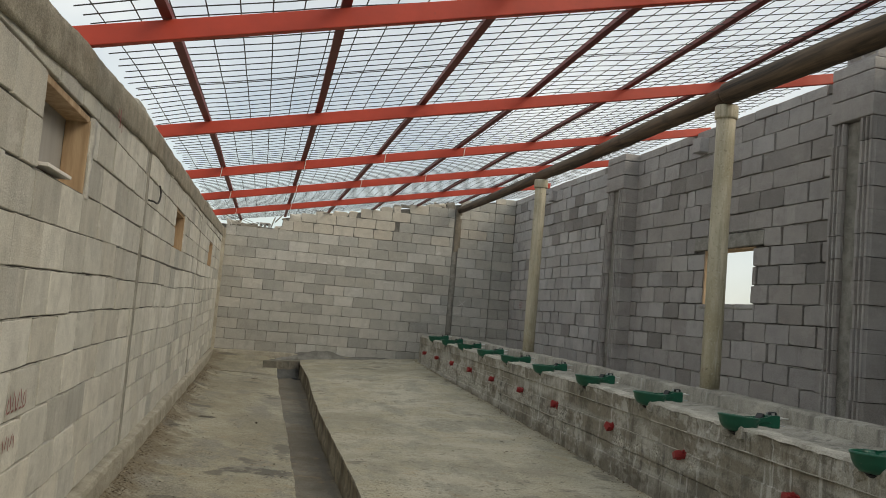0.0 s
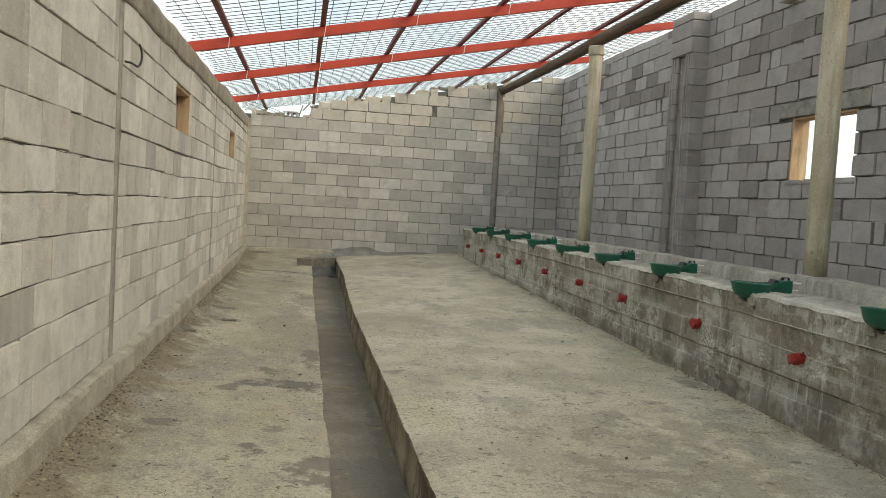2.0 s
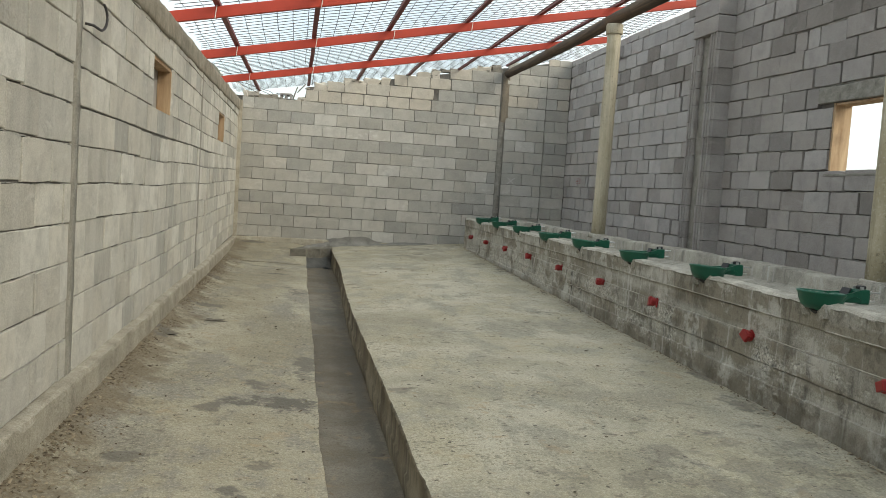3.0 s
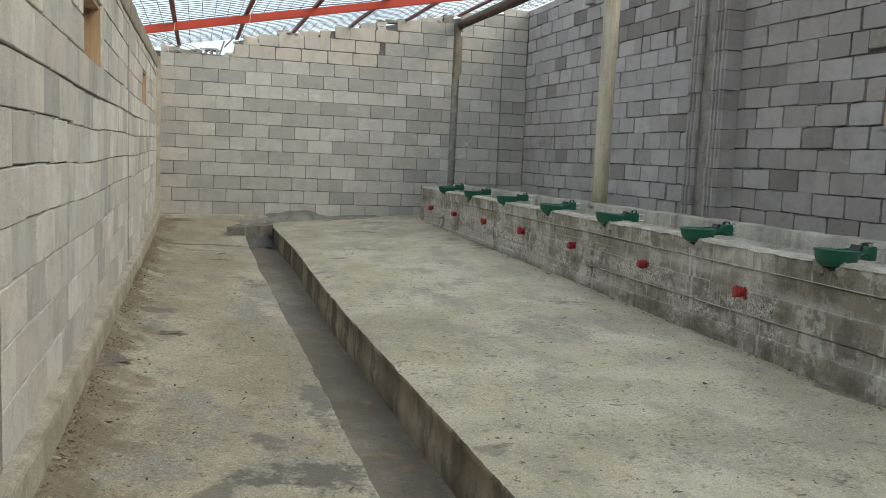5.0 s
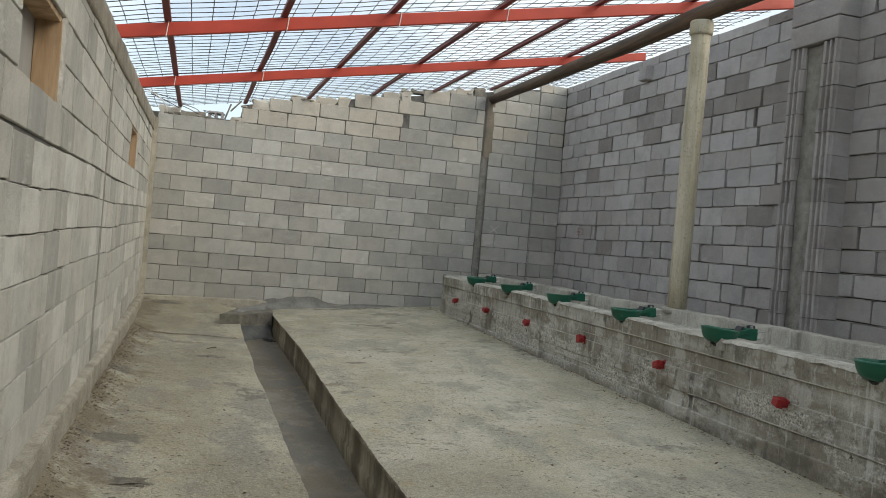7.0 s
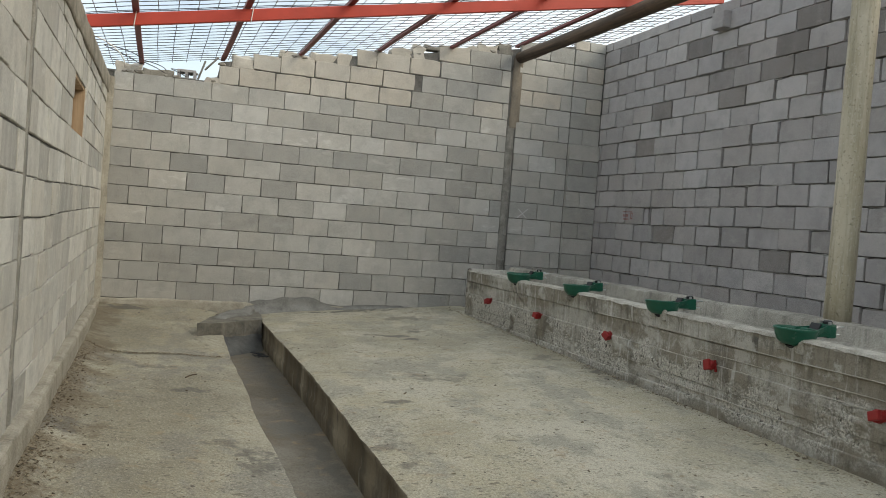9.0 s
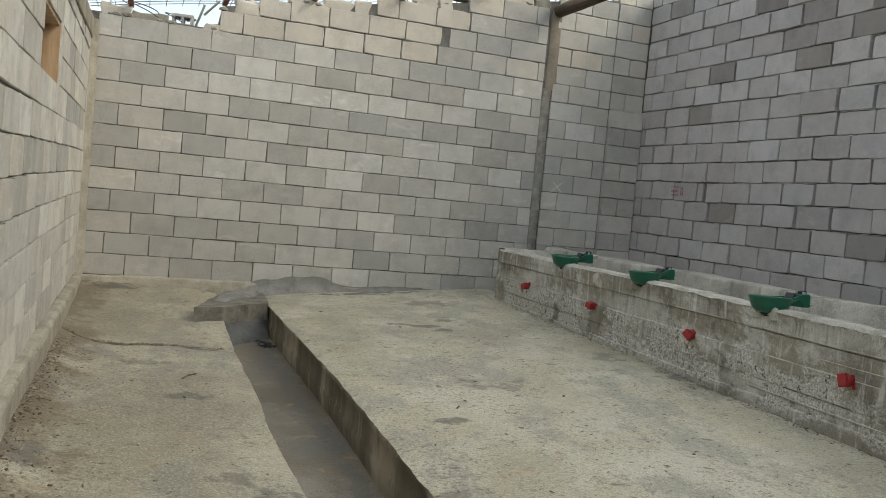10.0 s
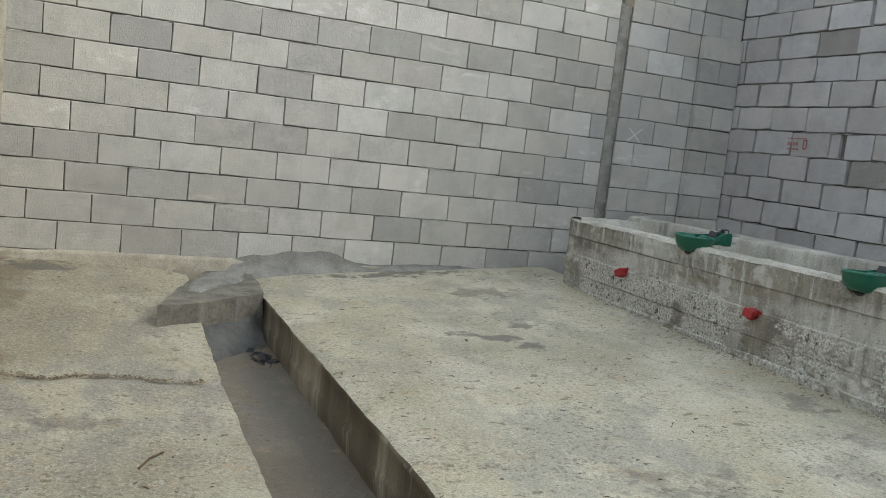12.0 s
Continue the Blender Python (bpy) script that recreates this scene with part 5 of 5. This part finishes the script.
scatter("slab_grit", "crumbs of concrete and dung on the platform, thickest at the trough foot", 2200, 3, slab_grit, (0.003, 0.011), LITTER)


def walk_grit(r):
    x, y = r.uniform(0.2, 1.2), r.uniform(4.0, 18.0)
    if r.random() < 0.45:
        x = r.uniform(0.08, 1.22)
        y = 16.12 + 0.4 * max(0.0, 0.5 - x) + 0.08 * wob(x, 0, 2, 2.0) + r.gauss(0, 0.014)
    return Vector((x, y, walk_z(x, y) + 0.003))


scatter("walkway_grit", "sparse crumbs on the walkway, thicker along a joint", 1700, 4, walk_grit, (0.0025, 0.011), LITTER)
def dam_debris(r):
    return Vector((1.655 + r.gauss(0, 0.035), 16.98 + r.gauss(0, 0.09), -0.338))


scatter("gutter_debris", "dark scraps gathered at the end of the gutter", 60, 6, dam_debris, (0.008, 0.035), BLACK)
for k, (x, y, r) in enumerate(((0.44, 10.58, 0.05), (0.16, 9.70, 0.035))):
    bm = bmesh.new()
    bmesh.ops.create_icosphere(bm, subdivisions=3, radius=r)
    for v in bm.verts:
        lump = 1 + 0.9 * wob(v.co.x + k, v.co.y, v.co.z, 24) + 0.9 * wob(v.co.x, v.co.y + k, v.co.z, 60)
        v.co = Vector((x + v.co.x * 1.6 * lump, y + v.co.y * 1.1 * lump, walk_z(x, y) + 0.004 + 0.14 * v.co.z * lump))
    tagged(part("clod", bm, CLOD), "flattened dark clod of dry dung on the walkway", "clod", group="clods on the walkway")

bm = bmesh.new()
add_tube(bm, [(0.86, 15.02, -0.19), (0.90, 15.10, -0.187), (0.95, 15.16, -0.19)], 0.0045, 6)
tagged(part("twig", bm, LOG), "short dark twig lying on the walkway", "twig")

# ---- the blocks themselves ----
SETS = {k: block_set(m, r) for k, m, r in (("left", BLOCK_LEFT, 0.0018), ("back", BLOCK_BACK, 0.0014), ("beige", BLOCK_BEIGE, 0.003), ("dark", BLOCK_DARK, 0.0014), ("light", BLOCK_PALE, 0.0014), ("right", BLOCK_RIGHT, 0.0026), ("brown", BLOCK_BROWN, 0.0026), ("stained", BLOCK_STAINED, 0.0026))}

rnd = random.Random(11)
pieces = []
for c in range(12):
    z = LEFT_BASE + (c + 0.5) * LEFT_PITCH
    holes = [(a, b) for a, b in LEFT_COLUMNS] + [(a, b) for a, b, lo, hi in LEFT_WINDOWS if lo - 0.06 < z < hi + 0.02]
    for s, e in subtract(3.2, BACK, holes):
        for mid, length in lay_course(s, e, 0.21 if c % 2 else 0.405, rnd, gap=0.004):
            if z + 0.06 > low_side(mid):
                continue
            p = Vector((rnd.uniform(-0.003, 0.004), mid, z + left_wave(mid, z) * (0.4 if any(lo - 0.1 < z < hi + 0.1 for _, _, lo, hi in LEFT_WINDOWS) else 1.0)))
            pieces.append((p, length + rnd.choice((0, 0.001, 0.002, -0.002, -0.004)), 0.1902 - rnd.choice((0, 0, 0.001, 0.002, 0.004)) - (0.001 if z > 1.0 else 0.0), mid < 15.2, 0))
build_blocks(wall_left, pieces, [SETS["left"]], 90, "block_rest")

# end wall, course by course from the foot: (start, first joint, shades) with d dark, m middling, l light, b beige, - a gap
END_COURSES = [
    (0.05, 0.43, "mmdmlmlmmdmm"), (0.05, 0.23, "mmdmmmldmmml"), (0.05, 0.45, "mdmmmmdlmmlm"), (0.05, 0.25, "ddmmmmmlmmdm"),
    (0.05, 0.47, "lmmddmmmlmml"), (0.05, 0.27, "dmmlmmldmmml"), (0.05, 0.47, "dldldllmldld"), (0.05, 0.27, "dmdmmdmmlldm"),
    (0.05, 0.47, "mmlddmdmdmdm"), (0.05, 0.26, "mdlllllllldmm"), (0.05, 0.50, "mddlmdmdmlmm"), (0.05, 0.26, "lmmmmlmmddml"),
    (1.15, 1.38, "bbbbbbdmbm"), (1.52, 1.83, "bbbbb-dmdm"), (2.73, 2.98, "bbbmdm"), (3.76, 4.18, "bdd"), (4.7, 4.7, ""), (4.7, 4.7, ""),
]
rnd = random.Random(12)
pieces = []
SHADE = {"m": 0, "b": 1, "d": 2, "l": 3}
for c, (start, first_joint, shades) in enumerate(END_COURSES):
    z = BACK_BASE + (c + 0.5) * COURSE
    edges = [start]
    for k in range(len(shades)):
        x = first_joint + 0.412 * k + rnd.uniform(-0.008, 0.008)
        if x < 4.70:
            edges.append(x)
    edges.append(4.748)
    spans = [] if not shades else [(s, e, shades[min(k, len(shades) - 1)]) for k, (s, e) in enumerate(zip(edges, edges[1:]))]
    if "-" in shades:
        gap = spans[shades.index("-")]
        spans[shades.index("-")] = (gap[0] + 0.09, gap[1], "d")
    for a, b, off in ((4.868, 5.64, 0.21 if c % 2 else 0.405), (5.645, RIGHT - 0.005, 0.21 if c % 2 else 0.405)):
        for mid, length in lay_course(a, b, off, rnd, 0.411, 0.0035):
            spans.append((mid - length / 2 - 0.0017, mid + length / 2 + 0.0017, rnd.choice("mmdb" if z > 2.5 else "mmmdl" if a < 5 else "mdd")))
    for s, e, shade in spans:
        mid, length = (s + e) / 2, e - s - rnd.choice((0.001, 0.002, 0.003, 0.004, 0.006))
        limit = 2.60 + 0.187 * mid
        h = 0.2035 - rnd.choice((0, 0, 0.001, 0.002, 0.003))
        zz = z
        if z + 0.10 > limit + 0.02:
            h = limit - (z - 0.10) + rnd.uniform(-0.03, 0.03)
            if h < 0.06:
                continue
            zz = z - 0.10 + h / 2
        proud = 0.045 if s > 5.6 and z < 2.40 else 0.0
        if s > 5.6 and 2.25 < z < 2.4:
            h, zz = 0.13, z - 0.035
        pieces.append((Vector((mid, BACK - proud + rnd.uniform(-0.003, 0.003), zz + 0.005 * wob(mid, z, 0, 1.2))), length, h, True, SHADE[shade]))
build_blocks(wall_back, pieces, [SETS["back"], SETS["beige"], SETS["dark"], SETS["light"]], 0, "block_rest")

rnd = random.Random(13)
pieces = []


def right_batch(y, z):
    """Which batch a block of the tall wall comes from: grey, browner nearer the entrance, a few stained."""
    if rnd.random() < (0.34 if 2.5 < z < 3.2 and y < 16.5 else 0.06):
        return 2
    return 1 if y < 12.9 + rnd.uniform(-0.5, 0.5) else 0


for c in range(19):
    z = RIGHT_BASE + (c + 0.5) * RIGHT_PITCH - (0.045 if c == 18 else 0.0)
    holes = [(a, b) for a, b, lo, hi in RIGHT_WINDOWS if lo - 0.05 < z < hi + 0.02]
    if 2.12 < z < 2.30:
        holes = [(RIGHT_WINDOWS[0][0] - 0.20, RIGHT_WINDOWS[0][1] + 0.22)]
    for s, e in subtract(7.0, BACK, holes):
        for mid, length in lay_course(s, e, 0.21 if c % 2 else 0.405, rnd):
            p = Vector((RIGHT + rnd.uniform(-0.009, 0.009), mid, z + 0.020 * wob(mid, z * 0.6, 5, 0.6) + rnd.uniform(-0.003, 0.003)))
            pieces.append((p, length - rnd.choice((-0.003, -0.002, 0, 0, 0, 0.002, 0.004, 0.006, 0.010, 0.014, 0.03)), (0.2025 if c < 18 else 0.112) - rnd.choice((0, 0, 0.001, 0.002, 0.003, 0.006)), 0.45 < z < 2.75, right_batch(mid, z)))
for y, z, gap in ((12.14, 2.01, 0.06), (13.68, 2.59, 0.07), (14.42, 2.63, 0.04), (17.00, 1.35, 0.06), (13.32, 1.38, 0.05), (8.75, 2.78, 0.06), (9.0, 1.02, 0.05), (10.9, 2.9, 0.03)):
    for k, (p, length, h, single, group) in enumerate(pieces):
        if abs(p.z - z) < 0.1 and abs(p.y - y) < length / 2 - gap / 2 - 0.09:
            a, b = p.y - length / 2, p.y + length / 2
            pieces[k] = (Vector((p.x, (a + y - gap / 2) / 2, p.z)), y - gap / 2 - a, h, single, group)
            pieces.append((Vector((p.x + 0.004, (b + y + gap / 2) / 2, p.z)), b - y - gap / 2, h, single, group))
            break
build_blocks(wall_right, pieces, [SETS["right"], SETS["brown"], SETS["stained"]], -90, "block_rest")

# ---- mortar squeezed out of the bed joints ----
mortar_beds(wall_left, 3.2, BACK, [LEFT_BASE + c * LEFT_PITCH for c in range(1, 7)], LEFT_WINDOWS + [(a, b, -1, 4) for a, b in LEFT_COLUMNS],
            lambda u, d, z: Vector((d - 0.003, u, z)), lambda u, z: left_wave(u, z) * (0.4 if 1.45 < z < 2.05 else 1.0), 1)
mortar_beds(wall_back, 0.01, RIGHT, [BACK_BASE + c * COURSE for c in range(1, 13)], [(4.74, 4.93, -1, 4), (5.62, 6.2, -1, 4)],
            lambda u, d, z: Vector((u, BACK - d + 0.003, z)), lambda u, z: 0.005 * wob(u, z, 0, 1.2), 2)
mortar_beds(wall_right, 7.0, BACK, [RIGHT_BASE + c * RIGHT_PITCH for c in range(1, 18)], [(9.1, 10.63, 1.45, 2.3)] + [(a, b, -1, 4) for a, b in PIERS],
            lambda u, d, z: Vector((RIGHT - 1.6 * d + 0.007, u, z)), lambda u, z: 0.020 * wob(u, z * 0.6, 5, 0.6), 3)
